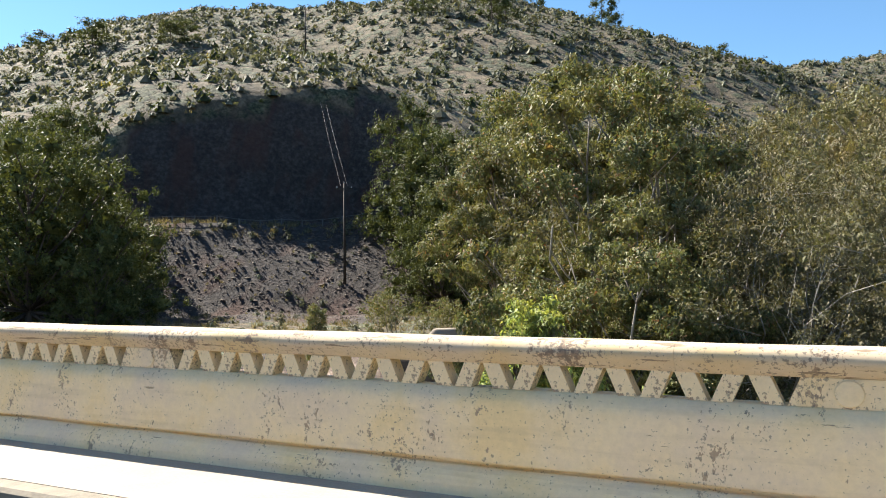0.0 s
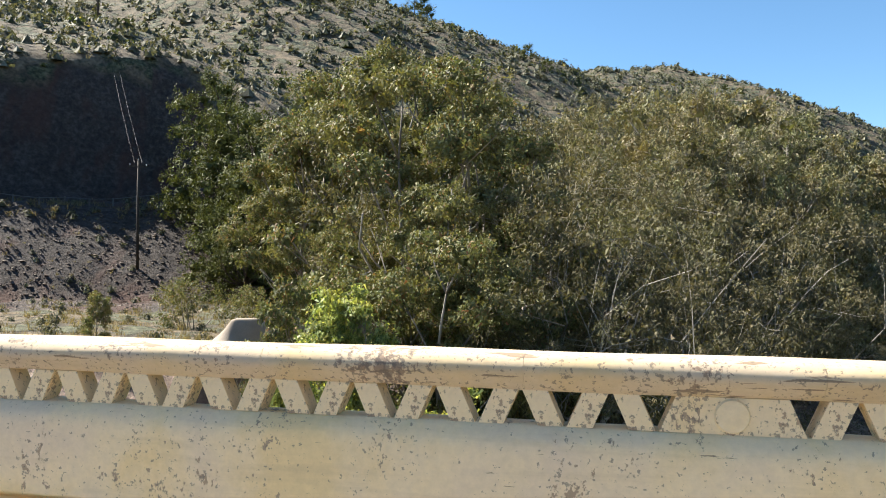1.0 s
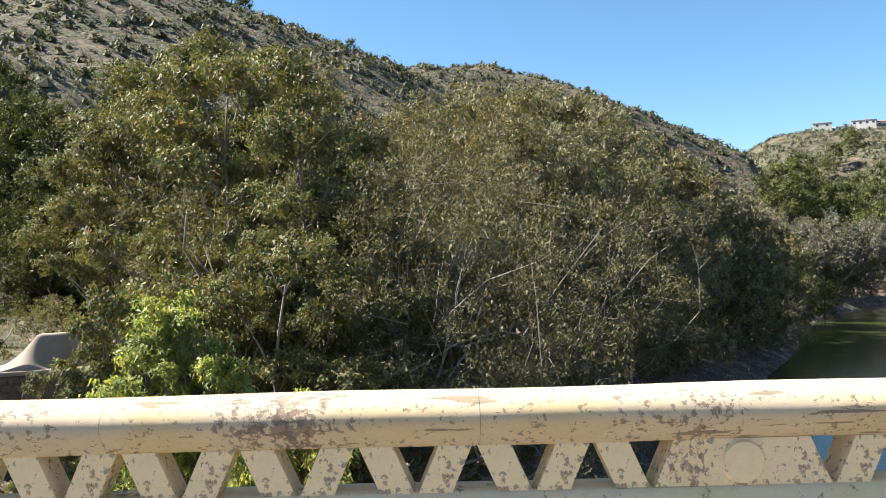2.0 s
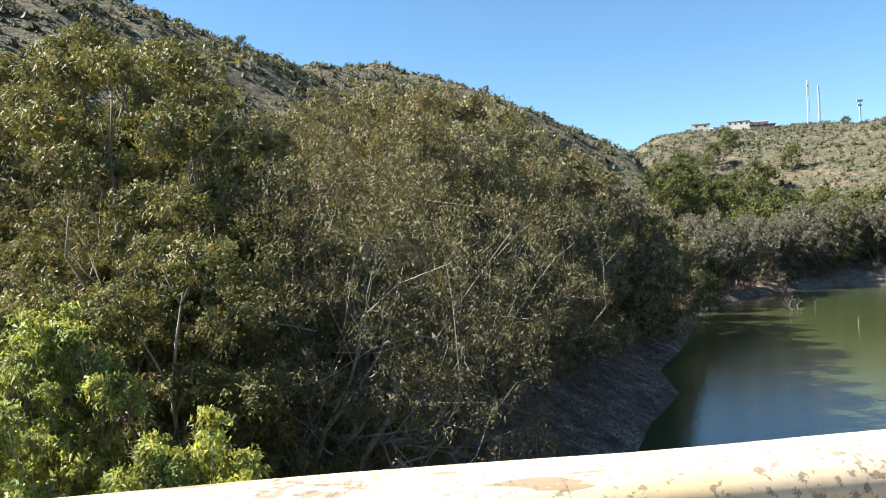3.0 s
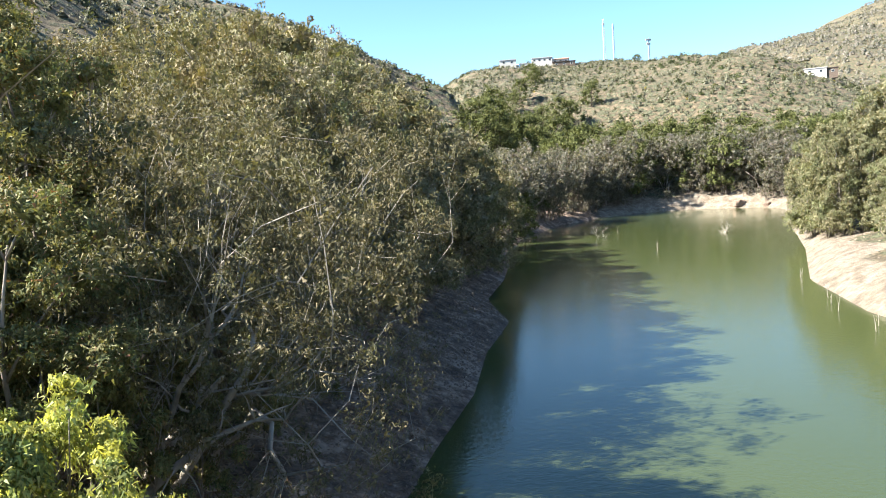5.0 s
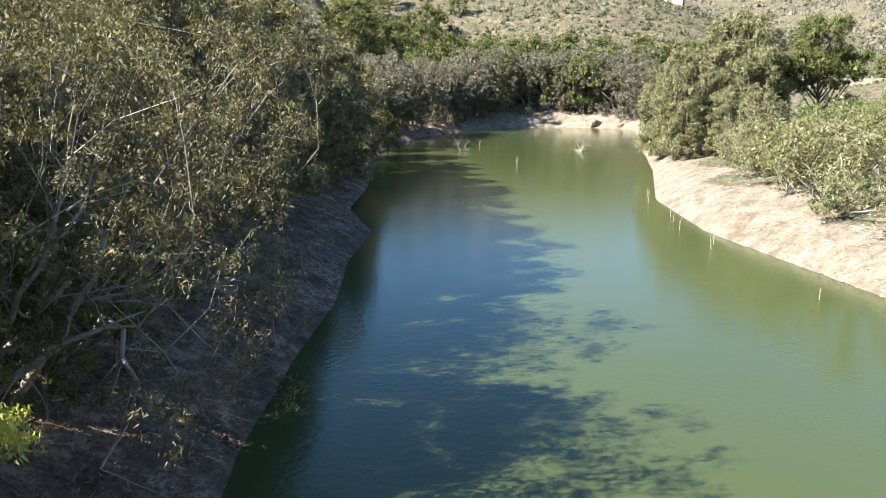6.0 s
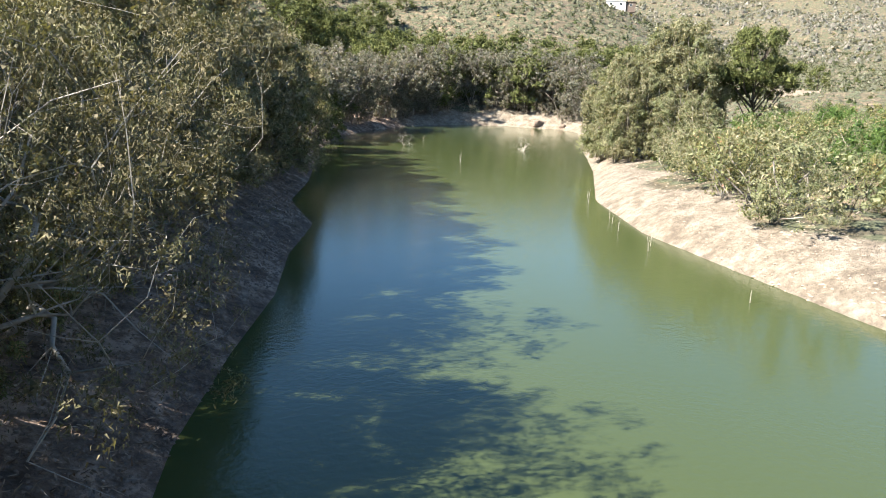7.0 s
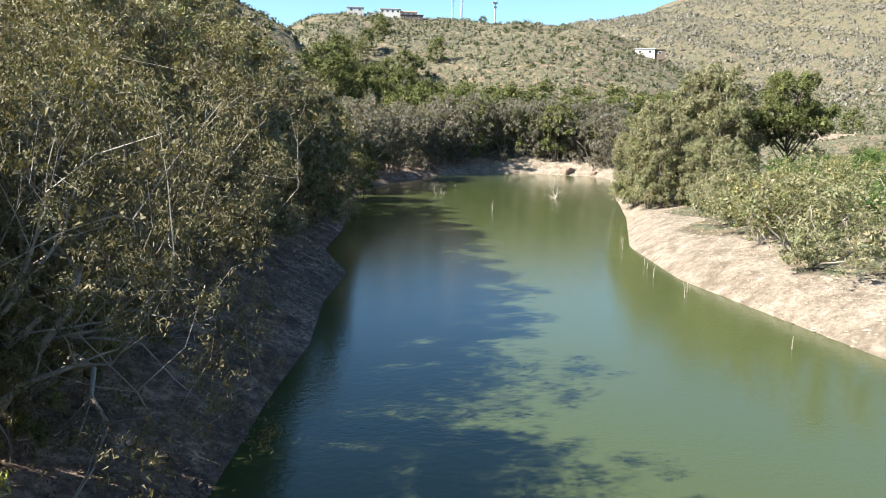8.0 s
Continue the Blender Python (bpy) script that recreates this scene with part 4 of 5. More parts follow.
# right bank
for az, d, k in [(45.6, 112, 0.78), (46.4, 106, 0.86), (45.3, 118, 0.7), (47.4, 103, 0.72), (47.6, 114, 0.9), (48.6, 110, 1.0), (49.6, 110, 1.1), (50.5, 108, 1.08), (51.3, 106, 0.98), (48.5, 103, 0.66), (52.3, 108, 0.82), (50.2, 97, 0.55), (51.8, 92, 0.48), (46.9, 118, 0.6)]:
    rightgum.put(*polar(az, d), k * 1.16)
umbrella.put(*polar(55.5, 110), 1.24)
for az, d, k, w in [(57.6, 61, 1.6, 0), (54.6, 67, 1.3, 1), (55.4, 72, 1.25, 0), (53, 78, 1.3, 0), (51.5, 85, 1.15, 0), (60, 66, 0.6, 0), (61.5, 76, 1.2, 2), (59, 84, 1.3, 1), (57.5, 92, 1.3, 0), (58.8, 101, 1.15, 2), (62, 92, 0.95, 0), (64, 84, 1.0, 2), (65.5, 70, 0.8, 2), (54.5, 90, 1.1, 1), (55, 102, 1.25, 2), (61, 102, 1.1, 2), (66, 94, 1.0, 1), (53.6, 100, 1.2, 2), (63.5, 60, 0.35, 1), (67, 63, 0.5, 0), (60.5, 56, 0.3, 0), (62.5, 68, 0.7, 1), (59.4, 73, 0.8, 2), (64.5, 65, 0.55, 2), (66.5, 78, 0.9, 0), (56.4, 78, 1.0, 0), (54, 82, 1.1, 1), (53.2, 88, 1.1, 0), (60.2, 92, 1.2, 0), (63, 103, 1.2, 1), (56.3, 97, 1.2, 2), (65, 108, 1.2, 2), (57.2, 85, 1.0, 2), (58.2, 110, 1.2, 0), (60.3, 112, 1.0, 1)]:
    bush.put(*polar(az, d), k, which=w, sink=1.1 * k)
# far shore belt
r0 = np.random.default_rng(3)
belt = np.array([(57, 126), (68, 138), (80, 149), (92, 156), (101, 162), (112, 165), (125, 160), (136, 148), (134, 137)])
reach = np.linspace(0, 1, len(belt))
for i in range(44):
    q = (i + r0.uniform(-0.3, 0.3)) / 43
    x, y = np.interp(q, reach, belt[:, 0]), np.interp(q, reach, belt[:, 1])
    d = math.hypot(x, y)
    back = r0.uniform(0, 13)
    grey.put(x * (1 + back / d), y * (1 + back / d), r0.uniform(0.95, 1.25), sink=1.2)
for i in range(40):
    q = (i + r0.uniform(-0.3, 0.3)) / 39
    x, y = np.interp(q, reach, belt[:, 0]), np.interp(q, reach, belt[:, 1])
    k = 1.0 + r0.uniform(-0.012, 0.02)
    lowbush.put(x * k, y * k, r0.uniform(0.5, 0.95))
for i in range(52):
    az = 23.5 + i * 0.48 + r0.normal(0, 0.3)
    farpine.put(*polar(az, 208 + r0.uniform(-6, 34)), r0.uniform(1.2, 1.75))
for az, d, k in [(27.8, 342, 1.25), (28.0, 332, 1.0), (26.8, 306, 1.1), (24.9, 281, 1.4), (26.3, 298, 0.9), (31.8, 298, 1.15), (29.5, 275, 1.3), (30.2, 280, 1.0), (28.3, 268, 1.2), (27.2, 262, 1.2), (25.4, 262, 1.3), (35.2, 425, 0.75), (47.5, 250, 1.2), (48.2, 245, 1.0), (46.3, 240, 1.2), (59.5, 250, 1.0), (-27.9, 141, 0.75), (-22.8, 136, 0.85), (-21.8, 138, 0.7), (-51, 146, 0.95), (-46.1, 131, 0.75), (-45.2, 133, 0.7), (-53.9, 165, 0.8), (-33, 176, 0.4), (-23.4, 178, 1.0), (-22.4, 180, 0.8), (-19.6, 178, 0.9), (-14.6, 176, 1.0), (-13.8, 176, 0.6), (-6.4, 146, 0.4), (-4.9, 140, 0.35)]:
    farpine.put(*polar(az, d), k, tall=1.0 if az > -28 else 0.62)


# ---------------------------------------------------------------- scrub on the hills
def scrub(name, label, mat, spots, r, leaves, long, wide):
    """Many low shrubs as one sheet: each a lumpy leafy dome with loose leaves about it; spots are rows of x, y, radius."""
    spots = np.asarray(spots)
    n = len(spots)
    z = rough_z(spots[:, 0], spots[:, 1])
    centre = np.stack([spots[:, 0], spots[:, 1], z + spots[:, 2] * 0.1], 1)
    idx = np.repeat(np.arange(n), leaves)
    S = spots[idx, 2][:, None]
    d = unit(r.normal(0, 1, (len(idx), 3)) + np.array((0, 0, 0.5)))
    C = centre[idx] + d * S * (0.82 + 0.16 * np.sin(d[:, :1] * 5 + idx[:, None]) + r.normal(0, 0.07, (len(idx), 1))) * np.array((1, 1, 0.78))
    nor = unit(d + r.normal(0, 0.3, d.shape))
    a = unit(np.cross(nor, r.normal(0, 1, d.shape)))
    e = np.cross(nor, a)
    L, W = S * long * r.uniform(0.6, 1.3, S.shape), S * wide * r.uniform(0.6, 1.3, S.shape)
    quads = np.stack([C - a * L / 2 + e * W / 2, C - a * L / 2 - e * W / 2, C + a * L / 2], 1)
    turn = r.uniform(0, 1, (n, 1)) + np.linspace(0, 2 * np.pi, 5, endpoint=False)
    rad = spots[:, 2, None]
    low = np.stack([np.cos(turn) * rad * r.uniform(0.5, 0.8, (n, 5)), np.sin(turn) * rad * r.uniform(0.5, 0.8, (n, 5)), np.full((n, 5), -0.3) * rad], -1)
    top = np.stack([np.zeros(n), np.zeros(n), spots[:, 2] * r.uniform(0.45, 0.6, n)], -1)[:, None].repeat(5, 1)
    core = np.stack([low, np.roll(low, -1, 1), top], 2) + centre[:, None, None]
    tagged(new(name, quads_of(name, [quads, core.reshape(-1, 3, 3)], mat)), label, "shrubs", kind="stuff")


def scatter(r, n, az, d, size, keep):
    a = np.radians(r.uniform(*az, n))
    q = np.sqrt(r.uniform(d[0] ** 2, d[1] ** 2, n))
    x, y = q * np.sin(a), q * np.cos(a)
    z, soil, sand, rockz = land(x, y)
    ok = keep(x, y, z, soil, sand, rockz)
    return np.stack([x, y, r.uniform(*size, n) * r.uniform(0.6, 1.3, n)], 1)[ok]


def open_hill(x, y, z, soil, sand, rockz):
    return (soil < 0.3) & (sand < 0.2) & (rockz < 0.3) & (signed(LAKE, x, y) > 8)


r1 = np.random.default_rng(11)
hill_l = dict(az=(-66, 18), d=(75, 265), keep=open_hill)
hill_r = dict(az=(18, 74), d=(215, 520), keep=open_hill)
right_near = dict(az=(44, 76), d=(60, 230), keep=open_hill)
far_hill = dict(az=(38, 66), d=(440, 1350), keep=open_hill)
scrub("hillside_scrub", "grey-green dry scrub covering the hillsides", L_SCRUB, np.vstack([scatter(r1, 15000, size=(0.45, 1.25), **hill_l), scatter(r1, 16000, size=(0.6, 1.6), **hill_r), scatter(r1, 700, size=(0.4, 1.0), **right_near)]), r1, 12, 0.5, 0.4)
# mountain scrub takes the bluish grey leaves: distance haze put into its colour
scrub("mountain_scrub", "scrub on the far mountain, greyed in colour to stand for haze", L_GREY, scatter(r1, 11000, size=(1.6, 4.0), **far_hill), r1, 8, 0.55, 0.45)
scrub("dark_scrub", "dark green bushes dotted over the hillsides", L_DARK, np.vstack([scatter(r1, 1900, size=(0.4, 1.5), **hill_l), scatter(r1, 2600, size=(0.6, 1.9), **hill_r), scatter(r1, 200, size=(0.8, 1.8), **right_near), scatter(r1, 150, size=(1.5, 3.0), **far_hill)]), r1, 24, 0.40, 0.26)
scrub("yellow_broom", "yellow-green broom bushes on the slopes", L_YELLOW, np.vstack([scatter(r1, 170, size=(0.4, 1.0), **hill_l), scatter(r1, 70, size=(0.7, 1.4), **hill_r)]), r1, 20, 0.36, 0.22)


def tufts(name, label, mat, spots, r, blades):
    """Tufts of thin upright blades."""
    spots = np.asarray(spots)
    z = rough_z(spots[:, 0], spots[:, 1])
    idx = np.repeat(np.arange(len(spots)), blades)
    n = len(idx)
    S = spots[idx, 2]
    base = np.stack([spots[idx, 0], spots[idx, 1], z[idx] - 0.03], 1) + r.normal(0, 0.3, (n, 3)) * S[:, None] * np.array((1, 1, 0))
    up = unit(np.stack([r.normal(0, 0.45, n), r.normal(0, 0.45, n), np.ones(n)], 1)) * (S * r.uniform(0.6, 1.3, n))[:, None]
    side = unit(np.cross(up, r.normal(0, 1, (n, 3)))) * (S * 0.035)[:, None]
    tagged(new(name, quads_of(name, np.stack([base - side, base + side, base + up * 0.7 + side * 0.8, base + up], 1), mat)), label, "grass", kind="stuff")


tufts("dry_grass", "straw-coloured dry grass tufts on the slopes", L_STRAW, np.vstack([scatter(r1, 4200, size=(0.4, 0.8), **hill_l), scatter(r1, 1800, size=(0.6, 1.2), **hill_r), scatter(r1, 1500, size=(0.3, 0.7), **right_near)]), r1, 6)


# ---------------------------------------------------------------- built things
def on_ground(x, y, turn=0.0, lift=0.0):
    return pose(x, y, float(rough_z(x, y)) + lift, 0, 0, turn)


def pole_thing(x, y, tall):
    root = thing("utility_pole", "dark wooden utility pole with a crossarm and wires", "pole", on_ground(x, y, 33), group="utility poles on the slope")
    part("shaft", mesh_of("shaft", *tubes([([(0, 0, -0.6), (0, 0, tall * 0.5), (0.02, 0, tall)], [0.14, 0.12, 0.09])], 10), M_WOOD, True), None, root)
    part("crossarm", box(-0.75, 0.75, -0.06, 0.05, tall - 0.55, tall - 0.43, 0.01), M_WOOD, root)
    for dx in (-0.65, 0.0, 0.65):
        z0 = tall - 0.43 if dx else tall
        part("insulator", mesh_of("insulator", *tubes([([(dx, 0, z0), (dx, 0, z0 + 0.06), (dx, 0, z0 + 0.12), (dx, 0, z0 + 0.16)], [0.02, 0.05, 0.035, 0.05])], 8), M_WHITE, True), None, root, "pale ceramic insulator")
    return root


P1, P2 = (-39.2, 55.8), (-71.8, 95.8)
pole_thing(*P1, 9.0)
pole_thing(*P2, 8.0)
top1 = np.array((*P1, float(rough_z(*P1)) + 8.8))
top2 = np.array((*P2, float(rough_z(*P2)) + 7.8))
side = np.array((0.84, 0.54, 0))
for k in (-0.3, 0.3):
    pts = [top1 + (top2 - top1) * q + side * k + np.array((0, 0, -1.6 * 4 * q * (1 - q))) for q in np.linspace(0, 1, 15)]
    tagged(new("cable", mesh_of("cable", *tubes([(pts, [0.009] * 15)], 4), M_WIRE)), "grey cable strung between the wooden poles", "cable", group="cables between the poles")

# guard rail along the bench under the cut
guard = thing("guard_rail", "low steel guard rail along the road under the cut", "guard rail")
edge = []
for s in np.linspace(-20, 14, 18):
    x, y = along(s, 63.6 - 0.22 * s)
    edge.append((x, y, float(rough_z(x, y))))
for x, y, z in edge:
    part("post", box(x - 0.06, x + 0.06, y - 0.06, y + 0.06, z - 0.3, z + 0.75, 0.01), M_WIRE, guard)
part("rail", mesh_of("rail", *tubes([([(x, y, z + 0.66) for x, y, z in edge], [0.035] * len(edge))], 6), M_WIRE), None, guard)
x, y = along(-7, 64.5)
post = thing("marker_post", "thin grey post standing on the bench", "post", on_ground(x, y))
part("shaft", mesh_of("shaft", *tubes([([(0, 0, -0.2), (0, 0, 2.2)], [0.05, 0.04])], 6), M_WOOD), None, post)

# the old wall with its flared end
wing = thing("wing_wall", "pale rendered wall with a flared swept end on a stone base", "wall", pose(-15.0, 21.5, -1.8, 0, 0, 20))
nx, ny = 46, 22
gx, gy = np.meshgrid(np.linspace(0.0, 6.2, nx), np.linspace(-0.75, 0.34, ny), indexing="ij")
flare = np.interp(gx, [0, 1.3, 2.1, 2.6], [1.25, 1.2, 0.5, 0.04])
away = np.hypot(np.maximum(1.55 - gx, 0), np.maximum(-gy, 0) * 1.25 / np.maximum(flare, 0.05))
gz = 1.02 * np.clip(1 - away / 1.5, 0, 1) ** 2.1 + 0.03 * np.clip(gx - 2, 0, 5)
V = np.concatenate([np.stack([gx, gy, gz + 0.002], -1).reshape(-1, 3), np.stack([gx, gy, np.full_like(gz, -1.6)], -1).reshape(-1, 3)])
low = nx * ny
F = [(i * ny + k, (i + 1) * ny + k, (i + 1) * ny + k + 1, i * ny + k + 1) for i in range(nx - 1) for k in range(ny - 1)]
for i in range(nx - 1):
    F += [(i * ny, low + i * ny, low + (i + 1) * ny, (i + 1) * ny), (i * ny + ny - 1, (i + 1) * ny + ny - 1, low + (i + 1) * ny + ny - 1, low + i * ny + ny - 1)]
for k in range(ny - 1):
    F += [(k, k + 1, low + k + 1, low + k), ((nx - 1) * ny + k, low + (nx - 1) * ny + k, low + (nx - 1) * ny + k + 1, (nx - 1) * ny + k + 1)]
part("swept_wall", mesh_of("swept_wall", V, F, M_WING, True), None, wing)
part("cap", box(-0.12, 6.2, -0.92, -0.755, -0.1, 0.02, 0.02), M_WING, wing)
part("low_wall", box(-0.06, 6.2, -0.86, -0.76, -3.2, -0.102, 0.03), M_STONE, wing)
rs = np.random.default_rng(5)
for i in range(60):
    row, col = divmod(i, 20)
    x0 = -0.06 + col * 0.31 + 0.13 * (row % 2)
    part("stone", box(x0, x0 + 0.28, -0.90, -0.85, -0.34 - row * 0.22, -0.14 - row * 0.22, 0.02), M_STONE, wing)


def rock(x, y, sx, sy, sz, mat, name, label, turn=0.0, sink=0.25, seed=1):
    r = np.random.default_rng(seed)
    bm = bmesh.new()
    bmesh.ops.create_icosphere(bm, subdivisions=3, radius=1)
    for v in bm.verts:
        c = v.co.copy()
        k = 1 + 0.22 * noise.noise(c * 1.4 + Vector((seed * 3.1, 0, 0))) + 0.12 * noise.noise(c * 3.3 + Vector((0, seed, 0)))
        c = Vector((max(-0.8, min(0.8, c.x)), max(-0.8, min(0.8, c.y)), max(-0.6, min(0.55, c.z))))
        v.co = Vector((c.x * sx * k, c.y * sy * k, c.z * sz * k))
    me = bpy.data.meshes.new(name)
    bm.to_mesh(me)
    bm.free()
    me.materials.append(mat)
    ob = new(name, me)
    ob.matrix_world = pose(x, y, float(rough_z(x, y)) + sz * (0.5 - sink), 0, 0, turn)
    return tagged(ob, label, "rock")


for i, (x, y, a, b, c, t) in enumerate([(-10.2, 30.0, 2.6, 1.3, 0.9, 20), (-11.0, 27.6, 1.9, 1.1, 0.8, -15), (-8.4, 31.6, 1.6, 1.0, 0.8, 50), (-12.6, 29.4, 1.5, 1.2, 0.9, 5)]):
    rock(x, y, a, b, c, M_SLAB, "rock_slab", "flat pinkish-brown rock slab under the young trees", t, 0.1, i + 3)
for i, (az, d, a, b, c) in enumerate([(41.2, 197, 1.6, 1.2, 1.3), (43.0, 194, 1.2, 0.9, 0.9)]):
    rock(*polar(az, d), a, b, c, M_SLAB, "boulder", "pale eroded boulder on the far shore", 30 * i, 0.3, i + 9)
rock(67.2, 114.6, 2.0, 0.7, 0.5, M_DARKBARK, "floating_log", "dark sodden log lying in the shallows", 20, -2.2, 17)


# ---------------------------------------------------------------- dead wood
def snag(x, y, tall, seed, label="bleached dead tree standing in the water", lean=0.35, base=None):
    r = np.random.default_rng(seed)
    lines, ends = skeleton_of(r, tall * 1.3, 2, lean, 2, 0.7, 0.7, 0.035 * tall, clear=0.2, wander=0.35)
    z = WATER - 0.3 if base is None else base
    root = thing("dead_tree", label, "dead tree", pose(x, y, z), group="dead trees in the water")
    part("trunk", mesh_of("trunk", *tubes(lines[-2:], 6), M_DEAD, True), None, root)
    part("twig", mesh_of("twig", *tubes(lines[:-2], 3), M_DEAD), None, root)["kind"] = "stuff"


snag(69.6, 113.4, 3.2, 1, lean=0.7)
snag(84.0, 100.4, 3.8, 2, lean=0.5)


def stick(x, y, tall, lean):
    root = thing("dead_shrub", "thin bleached dead shrub standing in the water", "dead shrub", pose(x, y, WATER), group="dead shrubs in the water")
    part("stem", mesh_of("stem", *tubes([([(0, 0, -0.5), (lean * 0.4, 0.05, tall * 0.5), (lean, 0.1, tall)], [0.035, 0.028, 0.012])], 5), M_DEAD), None, root)
    part("fork", mesh_of("fork", *tubes([([(lean * 0.4, 0.05, tall * 0.5), (-lean * 0.3, 0.0, tall * 0.85)], [0.02, 0.01])], 4), M_DEAD), None, root)


for x, y, tall, lean in [(63, 89, 1.5, 0.2), (64.5, 91, 0.9, -0.2), (54, 55.2, 1.4, 0.25), (49.5, 48, 1.2, -0.2), (45.6, 43.5, 1.0, 0.3), (43.4, 38.2, 0.9, 0.15), (41.8, 37.0, 1.1, -0.15), (36.4, 25.0, 0.7, 0.2), (56.5, 57.8, 0.9, 0.1), (47.8, 46.2, 0.7, 0.2), (76, 118, 1.2, 0.3)]:
    stick(x, y, tall, lean)

# the leaning limb that reaches over the near bank
limb = thing("fallen_branch", "grey fallen branch leaning out over the bank", "branch", pose(-4.2, 22.6, float(rough_z(-4.2, 22.6)) - 0.2))
b0 = [(0, 0, 0), (0.9, -0.1, 0.9), (2.0, -0.1, 1.7), (3.2, 0.1, 2.3), (4.3, 0.3, 2.5), (5.2, 0.4, 2.35)]
part("trunk", mesh_of("trunk", *tubes([(b0, [0.17, 0.15, 0.12, 0.09, 0.06, 0.03])], 8), M_BARK, True), None, limb)
rb = np.random.default_rng(8)
for i in range(9):
    p = np.array(b0[2 + i % 4])
    d = unit(rb.normal(0, 1, 3) + np.array((0.6, 0, 0.3)))
    pts = [p, p + d * 0.5, p + d * 0.9 + rb.normal(0, 0.1, 3), p + d * 1.4 + rb.normal(0, 0.25, 3)]
    part("twig", mesh_of("twig", *tubes([(pts, [0.04, 0.03, 0.02, 0.01])], 4), M_DEAD), None, limb)


# ---------------------------------------------------------------- buildings far off
def house(name, label, x, y, turn, blocks, group="", lift=-0.2):
    """blocks: rows of x0, x1, y0, y1, height, wall, roof, windows along the front, roof kind."""
    root = thing(name, label, "house", on_ground(x, y, turn, lift), group=group)
    for x0, x1, y0, y1, h, wall_m, roof_m, count, kind in blocks:
        part("wall", box(x0, x1, y0, y1, -1.8, h, 0.02), wall_m, root)
        if kind == "flat":
            part("roof", box(x0 - 0.25, x1 + 0.25, y0 - 0.25, y1 + 0.25, h, h + 0.3, 0.03), roof_m, root)
        else:
            ym, V = (y0 + y1) / 2, []
            for xx in (x0 - 0.4, x1 + 0.4):
                V += [(xx, y0 - 0.4, h), (xx, ym, h + 0.9), (xx, y1 + 0.4, h), (xx, y1 + 0.4, h + 0.15), (xx, ym, h + 1.08), (xx, y0 - 0.4, h + 0.15)]
            F = [(j, (j + 1) % 6, 6 + (j + 1) % 6, 6 + j) for j in range(6)] + [(5, 4, 3, 2, 1, 0), (6, 7, 8, 9, 10, 11)]
            part("roof", mesh_of("roof", V, F, roof_m), None, root)
        for i in range(count):
            c = x0 + (x1 - x0) * (i + 0.5) / count
            w = part("window", box(c - 0.55, c + 0.55, y0 - 0.05, y0 + 0.02, h - 1.5, h - 0.5, 0.01), M_WHITE, root)
            part("pane", box(c - 0.46, c + 0.46, y0 - 0.065, y0 - 0.04, h - 1.4, h - 0.6), M_PANE, w)
    return root


VX, VY = polar(28.9, 404)
house("villa", "white hilltop villa with flat and tiled roofs", VX, VY, -29, [(-7, 3, -4, 5, 4.6, M_WHITE, M_GREYROOF, 4, "flat"), (3.1, 11, -3, 5, 3.4, M_WHITE, M_TILE, 3, "gable"), (-13, -7.1, -2, 5, 2.8, M_WHITE, M_GREYROOF, 2, "flat"), (3.2, 14, -7, -3.1, 1.6, M_STONE, M_DARKBARK, 3, "flat"), (-20, -14, 0, 5, 2.2, M_WHITE, M_GREYROOF, 2, "gable")])
house("villa", "small white house beside the hilltop villa", *polar(26.2, 402), -26, [(-4, 4, -3, 3, 3.4, M_WHITE, M_GREYROOF, 2, "flat")])
house("hut", "low white farm hut with a dark open shed", *polar(46.4, 334), -46, [(-4.5, 3.2, -2.5, 2.5, 2.2, M_WHITE, M_GREYROOF, 2, "flat"), (3.3, 7, -2.0, 2.5, 1.9, M_STONE, M_DARKBARK, 1, "flat")], lift=0.2)
house("bungalow", "cream bungalow with a pale roof among the trees", *polar(66.0, 130), -64, [(-5.5, 8, -3.5, 3.5, 3.4, M_CREAM, M_GREYROOF, 3, "gable")])
terrace = thing("terrace_wall", "long low pale terrace wall in the fields", "wall", on_ground(*polar(59.6, 228), -60))
for i in range(7):
    part("pier", box(-12 + i * 4, -11.6 + i * 4, -0.25, 0.25, -1.5, 1.5, 0.02), M_WING, terrace)
part("wall", box(-12, 12.4, -0.12, 0.12, -1.5, 1.05, 0.02), M_WING, terrace)


def mast(x, y, tall, half_w, arms):
    root = thing("radio_mast", "slender steel radio mast on the hilltop", "mast", on_ground(x, y), group="radio masts on the hill")
    for sx, sy in ((-1, -1), (1, -1), (0, 1)):
        part("leg", mesh_of("leg", *tubes([([(sx * half_w, sy * half_w, -1), (sx * half_w * 0.6, sy * half_w * 0.6, tall)], [0.16, 0.12])], 5), M_STEEL), None, root)
    for i in range(int(tall / 1.6)):
        z0 = i * 1.6
        k = half_w * (1 - 0.4 * z0 / tall)
        part("brace", mesh_of("brace", *tubes([([(-k, -k, z0), (k, -k, z0 + 0.8), (0, k, z0 + 1.2), (-k, -k, z0 + 1.6)], [0.06] * 4)], 4), M_STEEL), None, root)
    for z0, w in arms:
        part("antenna", box(-w, w, -0.2, 0.2, z0, z0 + 0.9, 0.03), M_STEEL, root)


mast(*polar(32.95, 415), 22, 0.55, [(19, 0.5)])
mast(*polar(33.6, 412), 19, 0.4, [(17, 0.35)])
mast(*polar(35.95, 408), 12, 0.3, [(10.5, 1.5), (8.5, 1.0)])


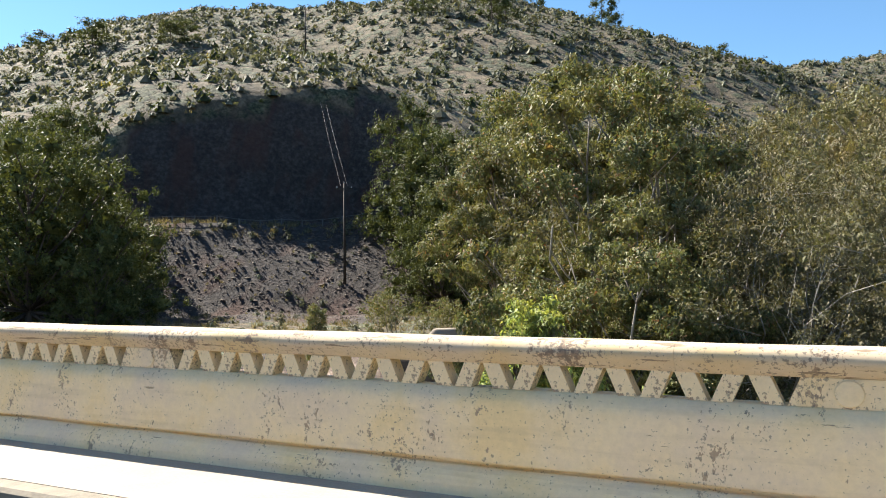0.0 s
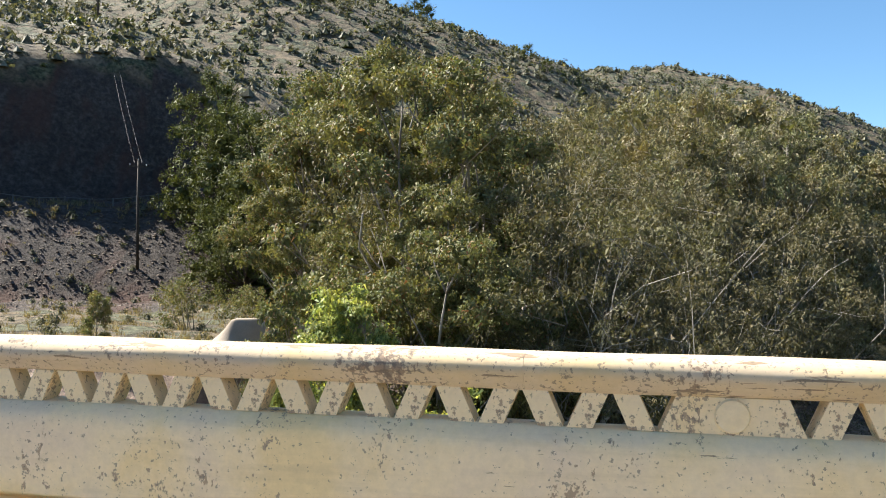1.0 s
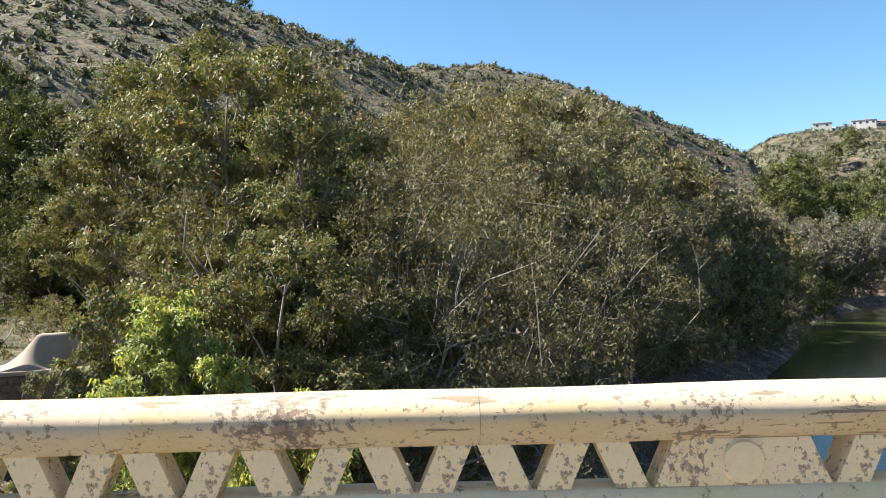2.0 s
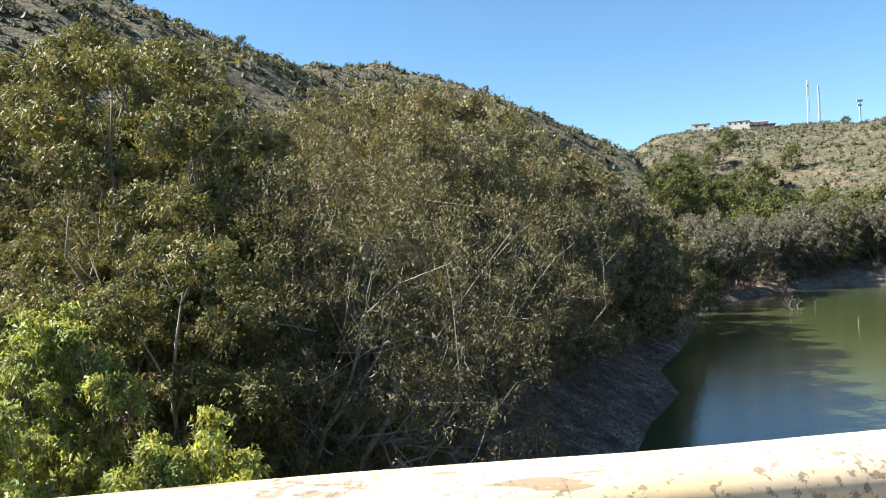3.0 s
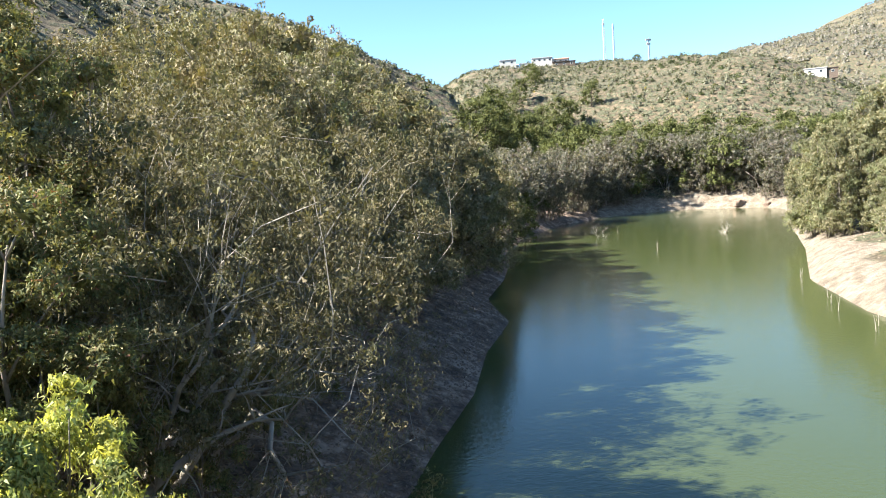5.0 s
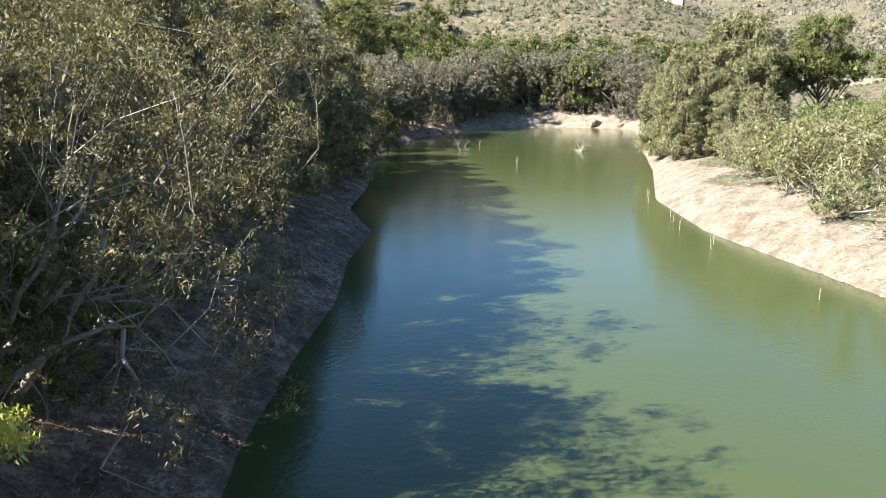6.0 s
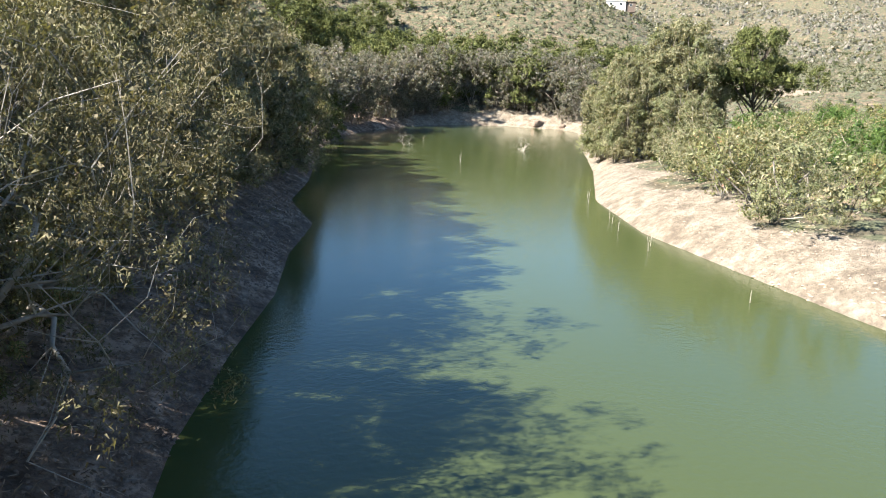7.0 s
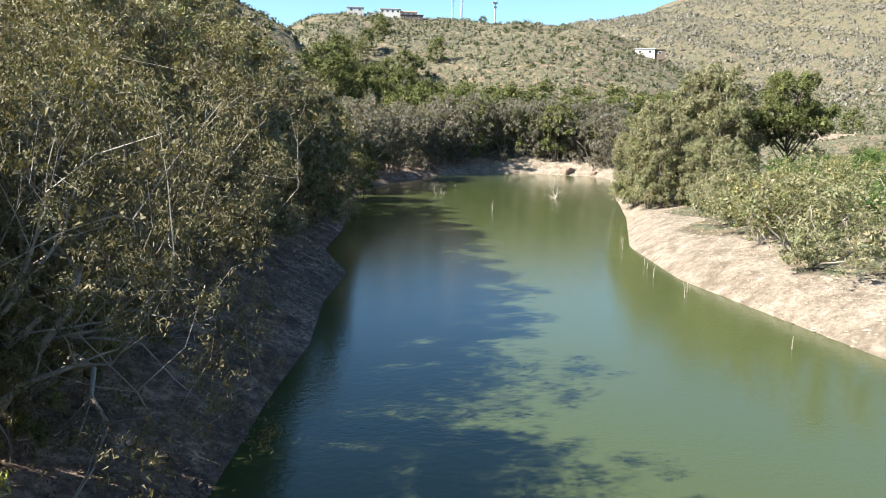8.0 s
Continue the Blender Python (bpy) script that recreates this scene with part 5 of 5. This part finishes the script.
# ---------------------------------------------------------------- stones and litter
def stones(name, label, mat, spots, r):
    """Loose angular stones as one sheet; spots are rows of x, y, size."""
    spots = np.asarray(spots)
    n = len(spots)
    z = rough_z(spots[:, 0], spots[:, 1])
    V = np.array([(1, 0, 0), (0, 1, 0), (-1, 0, 0), (0, -1, 0), (0, 0, 0.8), (0, 0, -0.8)])
    F = np.array([(0, 1, 4), (1, 2, 4), (2, 3, 4), (3, 0, 4), (1, 0, 5), (2, 1, 5), (3, 2, 5), (0, 3, 5)])
    turn = r.uniform(0, 6.28, n)
    P = V[None] * r.uniform(0.55, 1.3, (n, 6, 1)) * spots[:, 2][:, None, None] * np.array((1, 0.8, 0.6))
    c, s = np.cos(turn)[:, None], np.sin(turn)[:, None]
    P = np.stack([P[..., 0] * c - P[..., 1] * s, P[..., 0] * s + P[..., 1] * c, P[..., 2]], -1)
    P = P + np.stack([spots[:, 0], spots[:, 1], z + spots[:, 2] * 0.02], 1)[:, None]
    faces = (F[None] + 6 * np.arange(n)[:, None, None]).reshape(-1, 3)
    me = mesh_of(name, P.reshape(-1, 3).tolist(), faces.tolist(), mat)
    tagged(new(name, me), label, "stones", kind="stuff")


r2 = np.random.default_rng(21)
n = 9000
ss, uu = r2.uniform(-14, 62, n), 13 * r2.uniform(0.0, 1, n) ** 1.4
bx, by = along(ss, uu)
stones("bank_stones", "small grey-brown stones strewn on the bank", M_STONE, np.stack([bx, by, r2.uniform(0.03, 0.16, n)], 1), r2)
n = 6000
ss, uu = r2.uniform(-34, 16, n), r2.uniform(45, 62, n)
bx, by = along(ss, uu - 0.22 * ss)
stones("scree_stones", "dark angular scree stones below the bench", M_STONE, np.stack([bx, by, 0.05 + 0.22 * r2.uniform(0, 1, n) ** 3], 1), r2)
n = 1500
sx = r2.uniform(0, 1, n)
ex, ey = np.interp(sx, [0, 0.3, 0.6, 1], [38, 43.5, 66, 104]), np.interp(sx, [0, 0.3, 0.6, 1], [19, 33, 66, 107])
off = r2.uniform(0.1, 7, n)
stones("shore_stones", "pale stones and clods on the sandy shore", M_WING, np.stack([ex + off * 0.75, ey - off * 0.6, r2.uniform(0.04, 0.2, n)], 1), r2)
# bark and leaf litter on the near bank
n = 18000
ss, uu = r2.uniform(-14, 62, n), r2.uniform(0.3, 16, n)
bx, by = along(ss, uu)
C = np.stack([bx, by, rough_z(bx, by) + 0.03], 1)
a = unit(r2.normal(0, 1, (n, 3)) * np.array((1, 1, 0.45))) * r2.uniform(0.05, 0.3, (n, 1))
b = unit(np.cross(a, (0.1, 0.1, 1.0))) * r2.uniform(0.015, 0.06, (n, 1))
tagged(new("leaf_litter", quads_of("leaf_litter", np.stack([C - a, C + b, C + a, C - b], 1), L_LITTER)), "brown bark strips and dead leaves on the bank", "litter", kind="stuff")
# grass on the terrace, the bench edge and the scree
def strip(n, s0, s1, u0, u1, size):
    ss, uu = r2.uniform(s0, s1, n), r2.uniform(u0, u1, n)
    bx, by = along(ss, uu - 0.22 * ss)
    return np.stack([bx, by, r2.uniform(*size, n)], 1)


tufts("bench_grass", "dry straw grass along the bench and terrace", L_STRAW, np.vstack([strip(260, -24, 16, 61, 65, (0.25, 0.6)), strip(700, -30, 16, 24, 46, (0.2, 0.5)), strip(250, -30, 16, 46, 61, (0.15, 0.35)), strip(260, -12, 40, 8, 20, (0.2, 0.4))]), r2, 18)
scrub("bench_scrub", "low grey-green shrubs along the bench edge", L_SCRUB, np.vstack([strip(70, -24, 16, 61, 65, (0.3, 0.7)), strip(110, -30, 16, 44, 60, (0.2, 0.6)), strip(110, -20, 16, 26, 44, (0.25, 0.6))]), r2, 60, 0.3, 0.22)
